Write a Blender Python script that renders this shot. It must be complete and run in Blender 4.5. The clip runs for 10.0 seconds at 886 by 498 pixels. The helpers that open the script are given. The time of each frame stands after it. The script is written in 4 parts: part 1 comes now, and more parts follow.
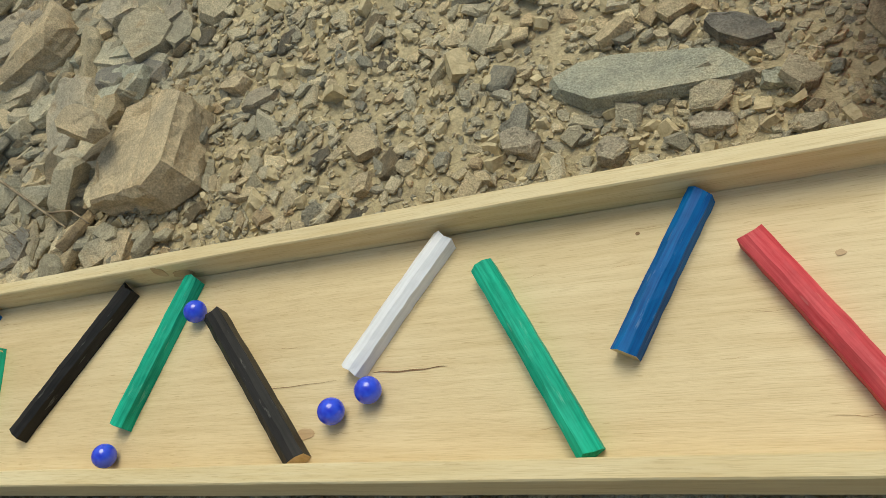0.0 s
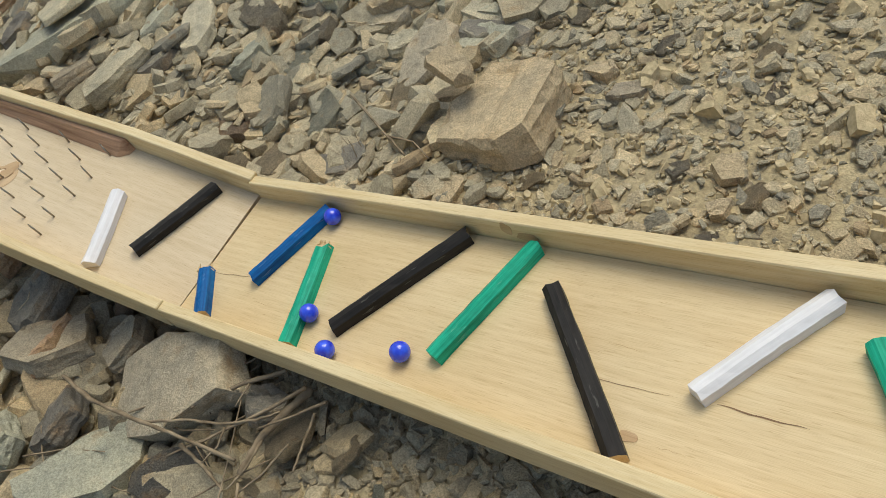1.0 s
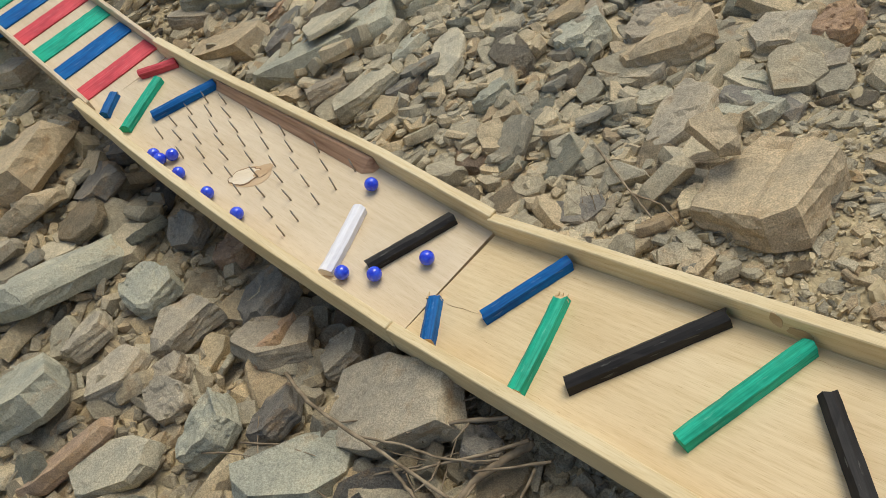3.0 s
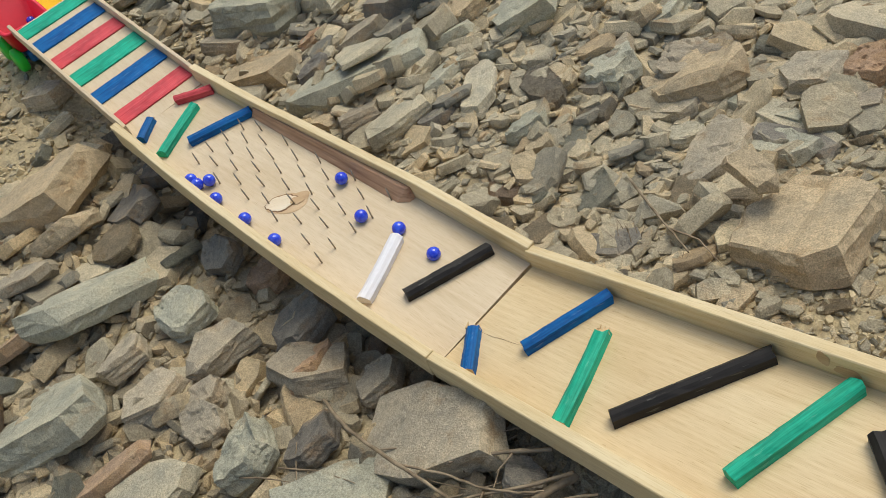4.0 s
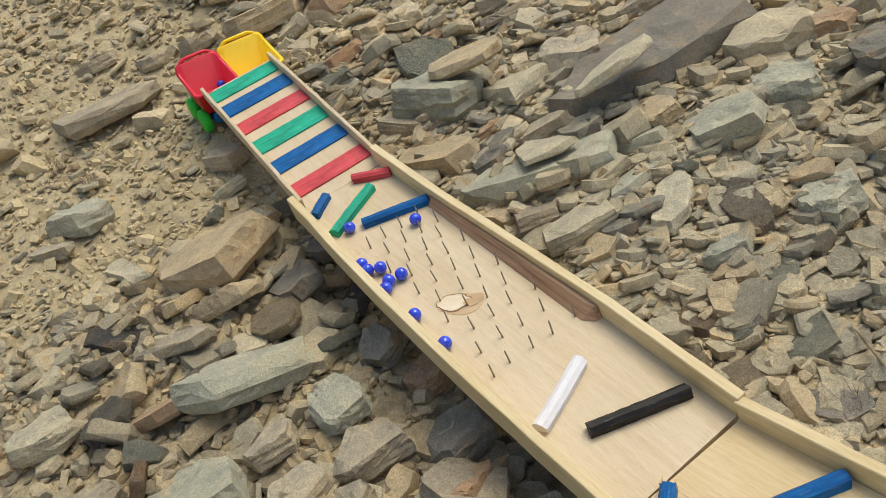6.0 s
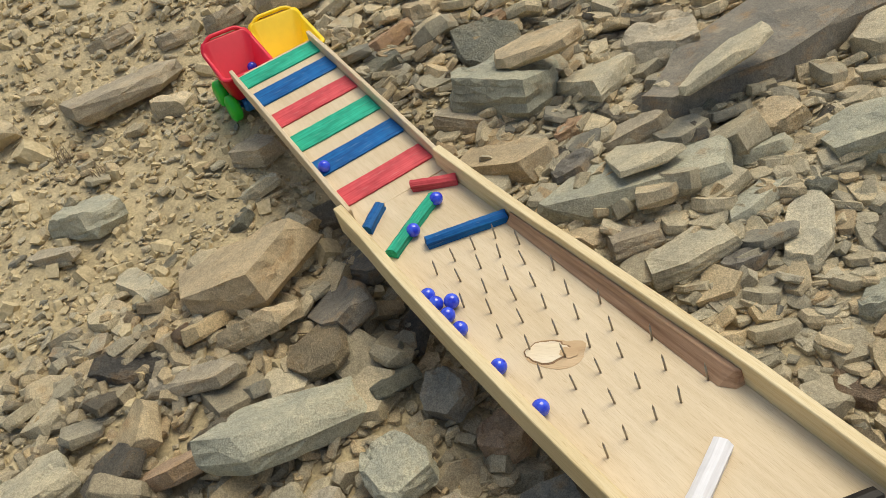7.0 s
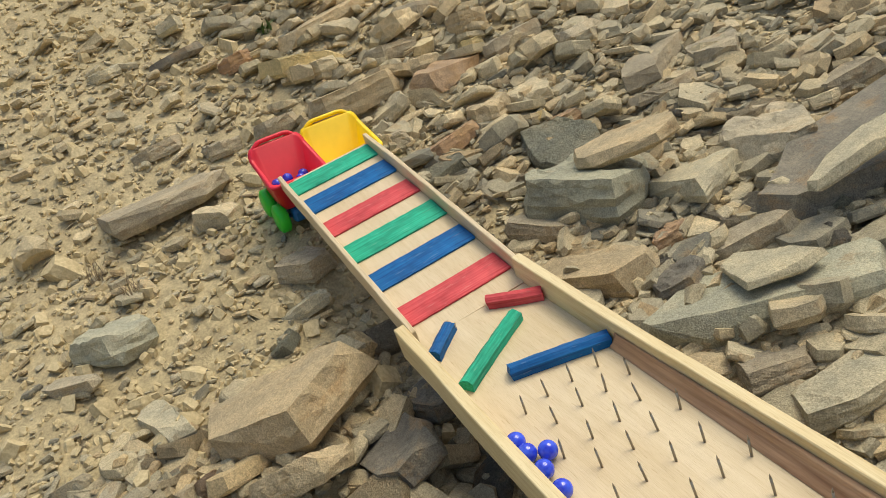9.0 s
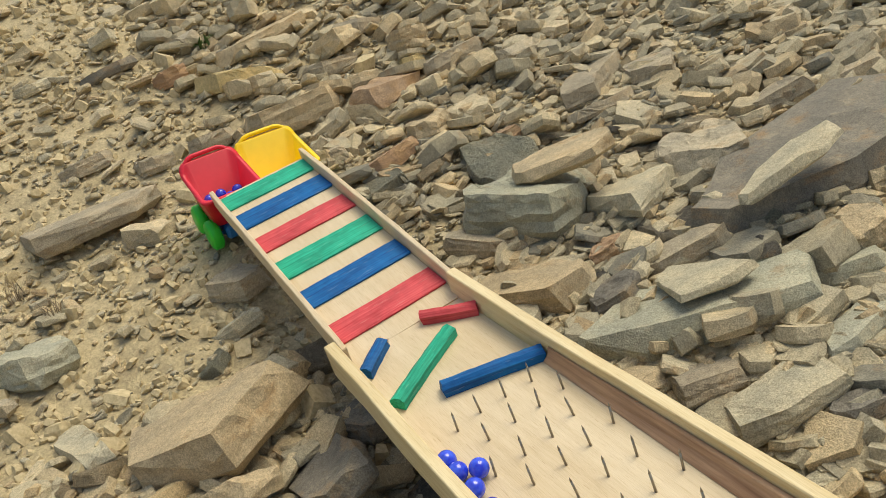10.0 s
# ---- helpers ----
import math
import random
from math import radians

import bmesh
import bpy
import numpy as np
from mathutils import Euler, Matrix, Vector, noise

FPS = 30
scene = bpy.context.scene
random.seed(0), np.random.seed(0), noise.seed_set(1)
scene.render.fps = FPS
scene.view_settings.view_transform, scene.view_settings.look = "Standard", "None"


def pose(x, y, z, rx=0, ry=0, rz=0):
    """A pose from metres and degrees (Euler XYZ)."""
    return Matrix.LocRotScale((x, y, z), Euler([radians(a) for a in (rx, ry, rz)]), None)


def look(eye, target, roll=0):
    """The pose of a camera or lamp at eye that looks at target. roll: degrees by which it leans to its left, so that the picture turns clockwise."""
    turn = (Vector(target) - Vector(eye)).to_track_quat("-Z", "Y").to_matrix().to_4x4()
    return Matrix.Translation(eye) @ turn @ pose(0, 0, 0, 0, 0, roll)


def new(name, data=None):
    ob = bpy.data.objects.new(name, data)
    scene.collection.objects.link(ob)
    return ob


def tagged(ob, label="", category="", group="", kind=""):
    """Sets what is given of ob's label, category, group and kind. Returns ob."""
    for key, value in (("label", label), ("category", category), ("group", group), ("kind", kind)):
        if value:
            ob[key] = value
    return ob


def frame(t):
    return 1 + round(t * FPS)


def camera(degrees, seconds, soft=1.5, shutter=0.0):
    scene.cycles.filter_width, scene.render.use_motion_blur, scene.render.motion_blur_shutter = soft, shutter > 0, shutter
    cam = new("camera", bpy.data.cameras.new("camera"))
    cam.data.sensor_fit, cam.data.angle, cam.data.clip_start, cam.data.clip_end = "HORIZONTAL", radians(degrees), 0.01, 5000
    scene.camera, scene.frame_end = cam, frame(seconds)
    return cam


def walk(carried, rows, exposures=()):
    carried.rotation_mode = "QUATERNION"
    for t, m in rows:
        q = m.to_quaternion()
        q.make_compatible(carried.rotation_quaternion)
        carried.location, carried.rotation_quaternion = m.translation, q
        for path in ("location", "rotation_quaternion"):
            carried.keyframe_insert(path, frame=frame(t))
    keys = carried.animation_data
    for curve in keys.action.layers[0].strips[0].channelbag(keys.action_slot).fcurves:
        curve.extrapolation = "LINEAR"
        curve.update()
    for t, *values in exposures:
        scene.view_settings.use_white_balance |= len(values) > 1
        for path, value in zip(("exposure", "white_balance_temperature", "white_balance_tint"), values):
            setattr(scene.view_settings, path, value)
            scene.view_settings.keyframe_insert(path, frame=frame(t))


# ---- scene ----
cam = camera(60.7, 10.0, soft=0.75)
PATH = [
    (0.0, (0.5237, -0.1959, 1.0900), (0.4245, 0.4540, 0.3365), -0.98),
    (0.5, (0.4587, -0.2136, 1.0864), (0.2295, 0.3845, 0.3185), 0.45),
    (1.0, (0.4124, -0.2364, 1.0870), (0.0981, 0.3323, 0.3268), 3.19),
    (1.5, (0.3917, -0.2533, 1.0888), (0.0319, 0.3069, 0.3427), 4.61),
    (2.0, (0.3654, -0.2604, 1.0921), (-0.0521, 0.2605, 0.3476), 3.10),
    (2.5, (0.3561, -0.2720, 1.0915), (-0.1285, 0.2011, 0.3558), -0.56),
    (3.0, (0.3383, -0.2691, 1.0904), (-0.1484, 0.1990, 0.3528), 0.05),
    (4.5, (0.2991, -0.3064, 1.1106), (-0.2327, 0.1633, 0.4059), 0.74),
    (5.0, (0.2795, -0.2994, 1.1024), (-0.3266, 0.1115, 0.4214), -2.08),
    (5.5, (0.2655, -0.3178, 1.1092), (-0.3750, 0.0960, 0.4624), -0.71),
    (7.0, (0.0266, -0.2919, 1.0141), (-0.6101, 0.0944, 0.3467), 1.21),
    (7.5, (-0.0235, -0.2879, 0.9796), (-0.6830, 0.0951, 0.3328), 0.78),
    (8.0, (-0.0583, -0.2683, 0.9472), (-0.7695, 0.1030, 0.3502), -0.97),
    (8.5, (-0.0801, -0.2628, 0.9281), (-0.8119, 0.1170, 0.3621), -1.25),
    (9.0, (-0.0927, -0.2594, 0.9174), (-0.8440, 0.1195, 0.3772), -1.82),
    (9.5, (-0.1003, -0.2441, 0.9029), (-0.8377, 0.1837, 0.3802), -0.08),
    (10.0, (-0.0927, -0.2390, 0.9012), (-0.8265, 0.2033, 0.3856), 0.22),
]
walk(cam, [(t, look(eye, target, roll)) for t, eye, target, roll in PATH], [(0.0, -0.15, 6750.0, -4.0), (1.0, -0.1, 6650.0, 2.0), (2.5, -0.04, 6550.0, 5.0), (5.5, 0.03, 6650.0, 5.0), (7.0, 0.08, 7050.0, 4.5), (10.0, 0.15, 7250.0, 2.5)])

# The run is laid out in the frame of its uppermost section (x up the run, y across it, z off its floor);
# GRADE leans that frame into the hillside.
GRADE = pose(0, 0, 0.5, 14.629, -23.883, -3.110)

# ---- light ----
SUN_TURN, SUN_UP = 130.0, 70.0
world = bpy.data.worlds.new("world")
scene.world = world
world.use_nodes = True
wn = world.node_tree.nodes
sky = wn.new("ShaderNodeTexSky")
sky.sky_type = "NISHITA"
sky.sun_disc = False
sky.sun_elevation, sky.sun_rotation = radians(SUN_UP), radians(90 - SUN_TURN)
sky.air_density, sky.dust_density, sky.ozone_density = 1.0, 3.0, 1.0
wn["Background"].inputs["Strength"].default_value = 0.15
world.node_tree.links.new(sky.outputs["Color"], wn["Background"].inputs["Color"])
sun_data = bpy.data.lights.new("sun", "SUN")
sun_data.energy, sun_data.angle, sun_data.color = 1.9, radians(40), (1.0, 0.94, 0.82)
sun = new("sun", sun_data)
sun_way = Vector((math.cos(radians(SUN_TURN)) * math.cos(radians(SUN_UP)), math.sin(radians(SUN_TURN)) * math.cos(radians(SUN_UP)), math.sin(radians(SUN_UP))))
sun.matrix_world = look(sun_way * 20, (0, 0, 0))


# ---- materials ----
def material(name, rough=0.6, metal=0.0):
    m = bpy.data.materials.new(name)
    m.use_nodes = True
    b = m.node_tree.nodes["Principled BSDF"]
    b.inputs["Roughness"].default_value = rough
    b.inputs["Metallic"].default_value = metal
    return m, m.node_tree.nodes, m.node_tree.links, b


def noise_node(n, l, coords, scale, detail=4.0, rough=0.55, stretch=None):
    if stretch:
        mp = n.new("ShaderNodeMapping")
        mp.inputs["Scale"].default_value = stretch
        l.new(coords, mp.inputs["Vector"])
        coords = mp.outputs["Vector"]
    t = n.new("ShaderNodeTexNoise")
    t.inputs["Scale"].default_value, t.inputs["Detail"].default_value, t.inputs["Roughness"].default_value = scale, detail, rough
    l.new(coords, t.inputs["Vector"])
    return t.outputs["Fac"]


def ramp(n, l, fac, stops):
    r = n.new("ShaderNodeValToRGB")
    e = r.color_ramp.elements
    while len(e) < len(stops):
        e.new(0.5)
    for k, (at, c) in zip(e, stops):
        k.position, k.color = at, (*c, 1) if len(c) == 3 else c
    l.new(fac, r.inputs["Fac"])
    return r.outputs["Color"]


def mix(n, l, kind, fac, a, b):
    x = n.new("ShaderNodeMix")
    x.data_type, x.blend_type = "RGBA", kind
    for sock, v in ((x.inputs[0], fac), (x.inputs[6], a), (x.inputs[7], b)):
        if isinstance(v, (int, float)):
            sock.default_value = v
        elif isinstance(v, tuple):
            sock.default_value = (*v, 1)
        else:
            l.new(v, sock)
    return x.outputs[2]


def bump(n, l, b, height, strength, distance):
    k = n.new("ShaderNodeBump")
    k.inputs["Strength"].default_value, k.inputs["Distance"].default_value = strength, distance
    l.new(height, k.inputs["Height"])
    l.new(k.outputs["Normal"], b.inputs["Normal"])


def coords_of(n, kind="Object"):
    return n.new("ShaderNodeTexCoord").outputs[kind]


def wood(name, light, dark, grain=1.0):
    m, n, l, b = material(name, 0.55)
    c = coords_of(n)
    long_grain = noise_node(n, l, c, 9, 6, 0.6, (1, 22 * grain, 22))
    fine = noise_node(n, l, c, 60, 3, 0.6, (1, 30, 30))
    blotch = noise_node(n, l, c, 7, 3, 0.5, (1, 2.5, 2.5))
    col = ramp(n, l, long_grain, ((0.3, dark), (0.62, light)))
    col = mix(n, l, "MULTIPLY", 0.5, col, ramp(n, l, fine, ((0.28, (0.62, 0.52, 0.4)), (0.5, (1, 1, 1)))))
    col = mix(n, l, "MULTIPLY", 0.55, col, ramp(n, l, blotch, ((0.35, (0.86, 0.8, 0.7)), (0.65, (1.0, 1.0, 1.0)))))
    pores = noise_node(n, l, c, 1, 2, 0.5, (75, 700, 700))
    col = mix(n, l, "MULTIPLY", 0.42, col, ramp(n, l, pores, ((0.27, (0.6, 0.47, 0.32)), (0.33, (1, 1, 1)))))
    l.new(col, b.inputs["Base Color"])
    bump(n, l, b, fine, 0.3, 0.0005)
    return m


def stain(name, deep, pale, rough=0.55, wear=0.5):
    """Stained or painted stick: grain shows through the colour, with worn streaks."""
    m, n, l, b = material(name, rough)
    b.inputs["Specular IOR Level"].default_value = 0.22
    c = coords_of(n)
    grain = noise_node(n, l, c, 14, 6, 0.65, (1.2, 26, 26))
    patch = noise_node(n, l, c, 45, 4, 0.6)
    col = ramp(n, l, grain, ((0.32, deep), (0.72, pale)))
    col = mix(n, l, "MULTIPLY", wear, col, ramp(n, l, patch, ((0.35, (0.55, 0.55, 0.55)), (0.6, (1, 1, 1)))))
    scratch = noise_node(n, l, c, 95, 3, 0.6, (0.5, 3.0, 3.0))
    scuff = tuple(0.45 * p + 0.55 * q for p, q in zip(pale, (0.62, 0.60, 0.52)))
    col = mix(n, l, "MIX", ramp(n, l, scratch, ((0.63, (0, 0, 0)), (0.70, (wear * 0.45, wear * 0.45, wear * 0.45)))), col, scuff)
    l.new(col, b.inputs["Base Color"])
    bump(n, l, b, grain, 0.35, 0.0006)
    return m


def stone(name, tones, rust_from=0.62, joined=False, real=False):
    """Shale of the tones given, each stone with its own cast, with layers, dust and rust."""
    m, n, l, b = material(name, 0.9)
    c = coords_of(n)
    if joined:
        own = n.new("ShaderNodeNewGeometry").outputs["Random Per Island"]
    else:
        own = n.new("ShaderNodeObjectInfo").outputs["Random"]
    base = ramp(n, l, own, [(k / max(1, len(tones) - 1), t) for k, t in enumerate(tones)])
    real = real or joined
    big = noise_node(n, l, c, 16 if real else 2.2, 5, 0.62)
    fine = noise_node(n, l, c, 170 if real else 16, 6, 0.75)
    layer = noise_node(n, l, c, 22 if real else 3, 6, 0.7, (1, 1, 4))
    rust = noise_node(n, l, c, 20 if real else 2.6, 5, 0.65, (1.0, 1.3, 2.0))
    col = mix(n, l, "MULTIPLY", 0.9, base, ramp(n, l, big, ((0.3, (0.74, 0.76, 0.78)), (0.68, (1.3, 1.25, 1.15)))))
    col = mix(n, l, "MULTIPLY", 0.55, col, ramp(n, l, fine, ((0.3, (0.62, 0.62, 0.62)), (0.62, (1.32, 1.32, 1.32)))))
    col = mix(n, l, "MIX", ramp(n, l, rust, ((rust_from - 0.04, (0, 0, 0)), (rust_from + 0.10, (0.6, 0.6, 0.6)))), col, (0.37, 0.225, 0.10))
    dust = noise_node(n, l, c, 34 if real else 4.5, 6, 0.7)
    col = mix(n, l, "MIX", ramp(n, l, dust, ((0.56, (0, 0, 0)), (0.74, (0.42, 0.42, 0.42)))), col, (0.50, 0.41, 0.27))
    grit = noise_node(n, l, c, 620 if real else 48, 3, 0.7)
    col = mix(n, l, "MULTIPLY", 0.85, col, ramp(n, l, grit, ((0.34, (0.66, 0.65, 0.64)), (0.62, (1.28, 1.28, 1.27)))))
    l.new(col, b.inputs["Base Color"])
    bump(n, l, b, mix(n, l, "MIX", 0.35, mix(n, l, "MIX", 0.6, layer, fine), grit), 0.95, 0.005 if real else 0.06)
    return m


def soil():
    m, n, l, b = material("soil", 0.95)
    c = coords_of(n)
    zone = noise_node(n, l, c, 1.6, 3, 0.5)
    clod = noise_node(n, l, c, 40, 6, 0.7)
    grit = noise_node(n, l, c, 260, 4, 0.7)
    col = ramp(n, l, zone, ((0.35, (0.50, 0.415, 0.25)), (0.65, (0.60, 0.505, 0.32))))
    col = mix(n, l, "MULTIPLY", 0.8, col, ramp(n, l, clod, ((0.3, (0.55, 0.52, 0.5)), (0.62, (1.08, 1.05, 1.0)))))
    col = mix(n, l, "MULTIPLY", 0.7, col, ramp(n, l, grit, ((0.35, (0.6, 0.6, 0.6)), (0.6, (1.1, 1.1, 1.1)))))
    l.new(col, b.inputs["Base Color"])
    bump(n, l, b, mix(n, l, "MIX", 0.45, clod, grit), 0.9, 0.006)
    return m


def plastic(name, colour, rough=0.35):
    m, n, l, b = material(name, rough)
    c = coords_of(n)
    dust = noise_node(n, l, c, 60, 5, 0.65)
    col = mix(n, l, "MULTIPLY", 0.25, colour, ramp(n, l, dust, ((0.3, (0.8, 0.78, 0.74)), (0.6, (1, 1, 1)))))
    l.new(col, b.inputs["Base Color"])
    l.new(ramp(n, l, dust, ((0.3, (0.5, 0.5, 0.5)), (0.7, (rough, rough, rough)))), b.inputs["Roughness"])
    bump(n, l, b, dust, 0.08, 0.0005)
    b.inputs["Subsurface Weight"].default_value = 0.0
    return m


PINE = wood("pine", (0.725, 0.58, 0.348), (0.635, 0.48, 0.263))
PLY = wood("pale_ply", (0.69, 0.57, 0.395), (0.62, 0.495, 0.32), 0.7)
RAIL = wood("rail_pine", (0.755, 0.63, 0.385), (0.66, 0.51, 0.265), 0.8)
WALNUT = wood("walnut", (0.54, 0.335, 0.205), (0.27, 0.14, 0.078), 0.5)
CRACK = wood("knot_wood", (0.30, 0.17, 0.07), (0.14, 0.07, 0.03))
KNOT = wood("knot_ring", (0.60, 0.43, 0.25), (0.47, 0.30, 0.15), 0.3)
FILLER = wood("cream_filler", (0.80, 0.70, 0.53), (0.74, 0.62, 0.44), 0.2)
PORE = wood("grain_pore", (0.50, 0.33, 0.16), (0.40, 0.25, 0.11))
BLACK = stain("black_stain", (0.012, 0.011, 0.010), (0.028, 0.024, 0.022), 0.5)
GREEN = stain("green_stain", (0.003, 0.26, 0.15), (0.035, 0.56, 0.36))
BLUE = stain("blue_stain", (0.0005, 0.06, 0.24), (0.002, 0.17, 0.46))
RED = stain("red_stain", (0.52, 0.035, 0.05), (0.75, 0.13, 0.14))
WHITE = stain("white_paint", (0.74, 0.72, 0.73), (0.88, 0.87, 0.88), 0.6, 0.15)
END = wood("bare_end", (0.70, 0.54, 0.31), (0.52, 0.36, 0.18))
TONE = {
    "G": ((0.345, 0.34, 0.262), (0.46, 0.445, 0.345)), "M": ((0.33, 0.28, 0.205), (0.46, 0.40, 0.295)), "T": ((0.44, 0.35, 0.225), (0.52, 0.42, 0.275)),
    "P": ((0.46, 0.415, 0.30), (0.54, 0.485, 0.355)), "D": ((0.16, 0.145, 0.122), (0.25, 0.228, 0.188)), "R": ((0.39, 0.245, 0.15), (0.44, 0.32, 0.215)), "Y": ((0.54, 0.43, 0.22), (0.60, 0.49, 0.27)),
}
ROCKS = {k: stone("shale_" + w, TONE[k], r) for k, w, r in (("G", "grey_green", 0.64), ("M", "brown_grey", 0.6), ("T", "tan", 0.6), ("P", "pale", 0.66), ("D", "dark", 0.58), ("R", "rusty", 0.5), ("Y", "yellow", 0.62))}
SLABS = {k: stone("slab_" + w, TONE[k], r, False, True) for k, w, r in (("G", "grey_green", 0.64), ("M", "brown_grey", 0.6), ("T", "tan", 0.6), ("P", "pale", 0.66), ("D", "dark", 0.58), ("R", "rusty", 0.5), ("Y", "yellow", 0.62))}
# Brown litter tones, with shade from the gaps and the run put into the colour.
SHADED_DARK_CHIPS = stone("shaded_dark_chips", ((0.234, 0.202, 0.143), (0.416, 0.358, 0.247), (0.312, 0.267, 0.189), (0.494, 0.384, 0.227), (0.364, 0.325, 0.24)), 0.6, True)
CHIPS = stone("shale_chips", ((0.231, 0.217, 0.174), (0.444, 0.385, 0.265), (0.347, 0.314, 0.231), (0.511, 0.409, 0.255), (0.414, 0.375, 0.279), (0.559, 0.472, 0.314), (0.366, 0.274, 0.164)), 0.62, True)
TAN_CHIPS = stone("tan_chips", ((0.40, 0.35, 0.25), (0.55, 0.46, 0.31), (0.48, 0.42, 0.30), (0.60, 0.50, 0.33), (0.44, 0.34, 0.21)), 0.66, True)
SOIL = soil()
STEEL, _n, _l, _b = material("nail_steel", 0.42, 0.85)
_b.inputs["Base Color"].default_value = (0.36, 0.32, 0.26, 1)
MARBLE, _n, _l, _b = material("blue_glass", 0.06)
_c = ramp(_n, _l, noise_node(_n, _l, coords_of(_n), 130, 2), ((0.35, (0.014, 0.035, 0.60)), (0.7, (0.04, 0.11, 0.85))))
_l.new(_c, _b.inputs["Base Color"])
_b.inputs["Coat Weight"].default_value = 0.6
RED_TOY = plastic("red_plastic", (0.74, 0.018, 0.045))
YELLOW_TOY = plastic("yellow_plastic", (1.0, 0.66, 0.010))
GREEN_TOY = plastic("green_plastic", (0.02, 0.58, 0.035))
BLUE_TOY = plastic("blue_plastic", (0.01, 0.14, 0.40))
CLOD, _n, _l, _b = material("clod", 0.95)
_cc = coords_of(_n)
_f = noise_node(_n, _l, _cc, 160, 5, 0.7)
_l.new(ramp(_n, _l, _f, ((0.3, (0.41, 0.32, 0.18)), (0.65, (0.66, 0.545, 0.33)))), _b.inputs["Base Color"])
bump(_n, _l, _b, _f, 0.8, 0.003)
TWIG, _n, _l, _b = material("dry_twig", 0.85)
_l.new(ramp(_n, _l, noise_node(_n, _l, coords_of(_n), 60, 4), ((0.3, (0.13, 0.09, 0.05)), (0.7, (0.36, 0.28, 0.18)))), _b.inputs["Base Color"])
LEAF, _n, _l, _b = material("small_leaf", 0.6)
_b.inputs["Base Color"].default_value = (0.07, 0.13, 0.03, 1)


# ---- builders ----
def mesh_of(name, bm, mats, smooth=False):
    me = bpy.data.meshes.new(name)
    bm.normal_update()
    bm.to_mesh(me)
    bm.free()
    for m in mats if isinstance(mats, (list, tuple)) else [mats]:
        me.materials.append(m)
    if smooth:
        me.polygons.foreach_set("use_smooth", [True] * len(me.polygons))
    return me


def part(name, bm, mats, parent, label="", m=None, smooth=False):
    ob = new(name, mesh_of(name, bm, mats, smooth))
    ob.parent = parent
    if m is not None:
        ob.matrix_basis = m
    if label:
        tagged(ob, label)
    return ob


def box(x0, x1, y0, y1, z0, z1, bevel=0.0008, cuts=0, warp=0.0, seed=0):
    bm = bmesh.new()
    r = random.Random(seed)
    nx = cuts + 1
    rings = []
    for i in range(nx + 1):
        x = x0 + (x1 - x0) * i / nx
        j = [r.uniform(-warp, warp) for _ in range(4)]
        rings.append([bm.verts.new(v) for v in ((x, y0 + j[0], z0), (x, y1 + j[1], z0), (x, y1 + j[1], z1 + j[2]), (x, y0 + j[0], z1 + j[3]))])
    for a, b in zip(rings, rings[1:]):
        for k in range(4):
            bm.faces.new((a[k], a[(k + 1) % 4], b[(k + 1) % 4], b[k]))
    bm.faces.new(rings[0][::-1])
    bm.faces.new(rings[-1])
    bmesh.ops.recalc_face_normals(bm, faces=bm.faces[:])
    if bevel:
        sharp = [e for e in bm.edges if len(e.link_faces) == 2 and e.calc_face_angle() > 0.6]
        bmesh.ops.bevel(bm, geom=sharp, offset=bevel, segments=1, affect="EDGES")
    return bm


def stick_mesh(length, width, height, seed, split=0.0, chamfer=0.32):
    """A hand-cut stick along x, chamfered above, its ends a little ragged; split: depth of a splintered notch at its far end."""
    r = random.Random(seed)
    bm = bmesh.new()
    w, h, c = width / 2, height, chamfer * width
    prof = [(-w, 0.0), (w, 0.0), (w * 1.02, h - c * 0.8), (w - c, h), (-w + c, h * 0.985), (-w * 1.02, h - c * 0.75)]
    n = 14
    rings = []
    bow = r.uniform(-0.0008, 0.0008)
    for i in range(n + 1):
        u = i / n
        ring = []
        for k, (y, z) in enumerate(prof):
            x = -length / 2 + length * u
            if i in (0, n):
                x += r.uniform(-0.0014, 0.0014)
            if split and i == n:
                x -= split * (1.0 if k in (3, 4) else 0.15) * r.uniform(0.6, 1.1)
            jz = 0 if z == 0 else r.uniform(-0.0003, 0.0003)
            ring.append(bm.verts.new((x, y + r.uniform(-0.00025, 0.00025) + bow * math.sin(math.pi * u), z + jz)))
        rings.append(ring)
    for a, b in zip(rings, rings[1:]):
        for k in range(6):
            bm.faces.new((a[k], a[(k + 1) % 6], b[(k + 1) % 6], b[k]))
    ends = [bm.faces.new(rings[0][::-1]), bm.faces.new(rings[-1])]
    bmesh.ops.recalc_face_normals(bm, faces=bm.faces[:])
    for f in ends:
        f.material_index = 1
    bmesh.ops.triangulate(bm, faces=ends)
    return bm


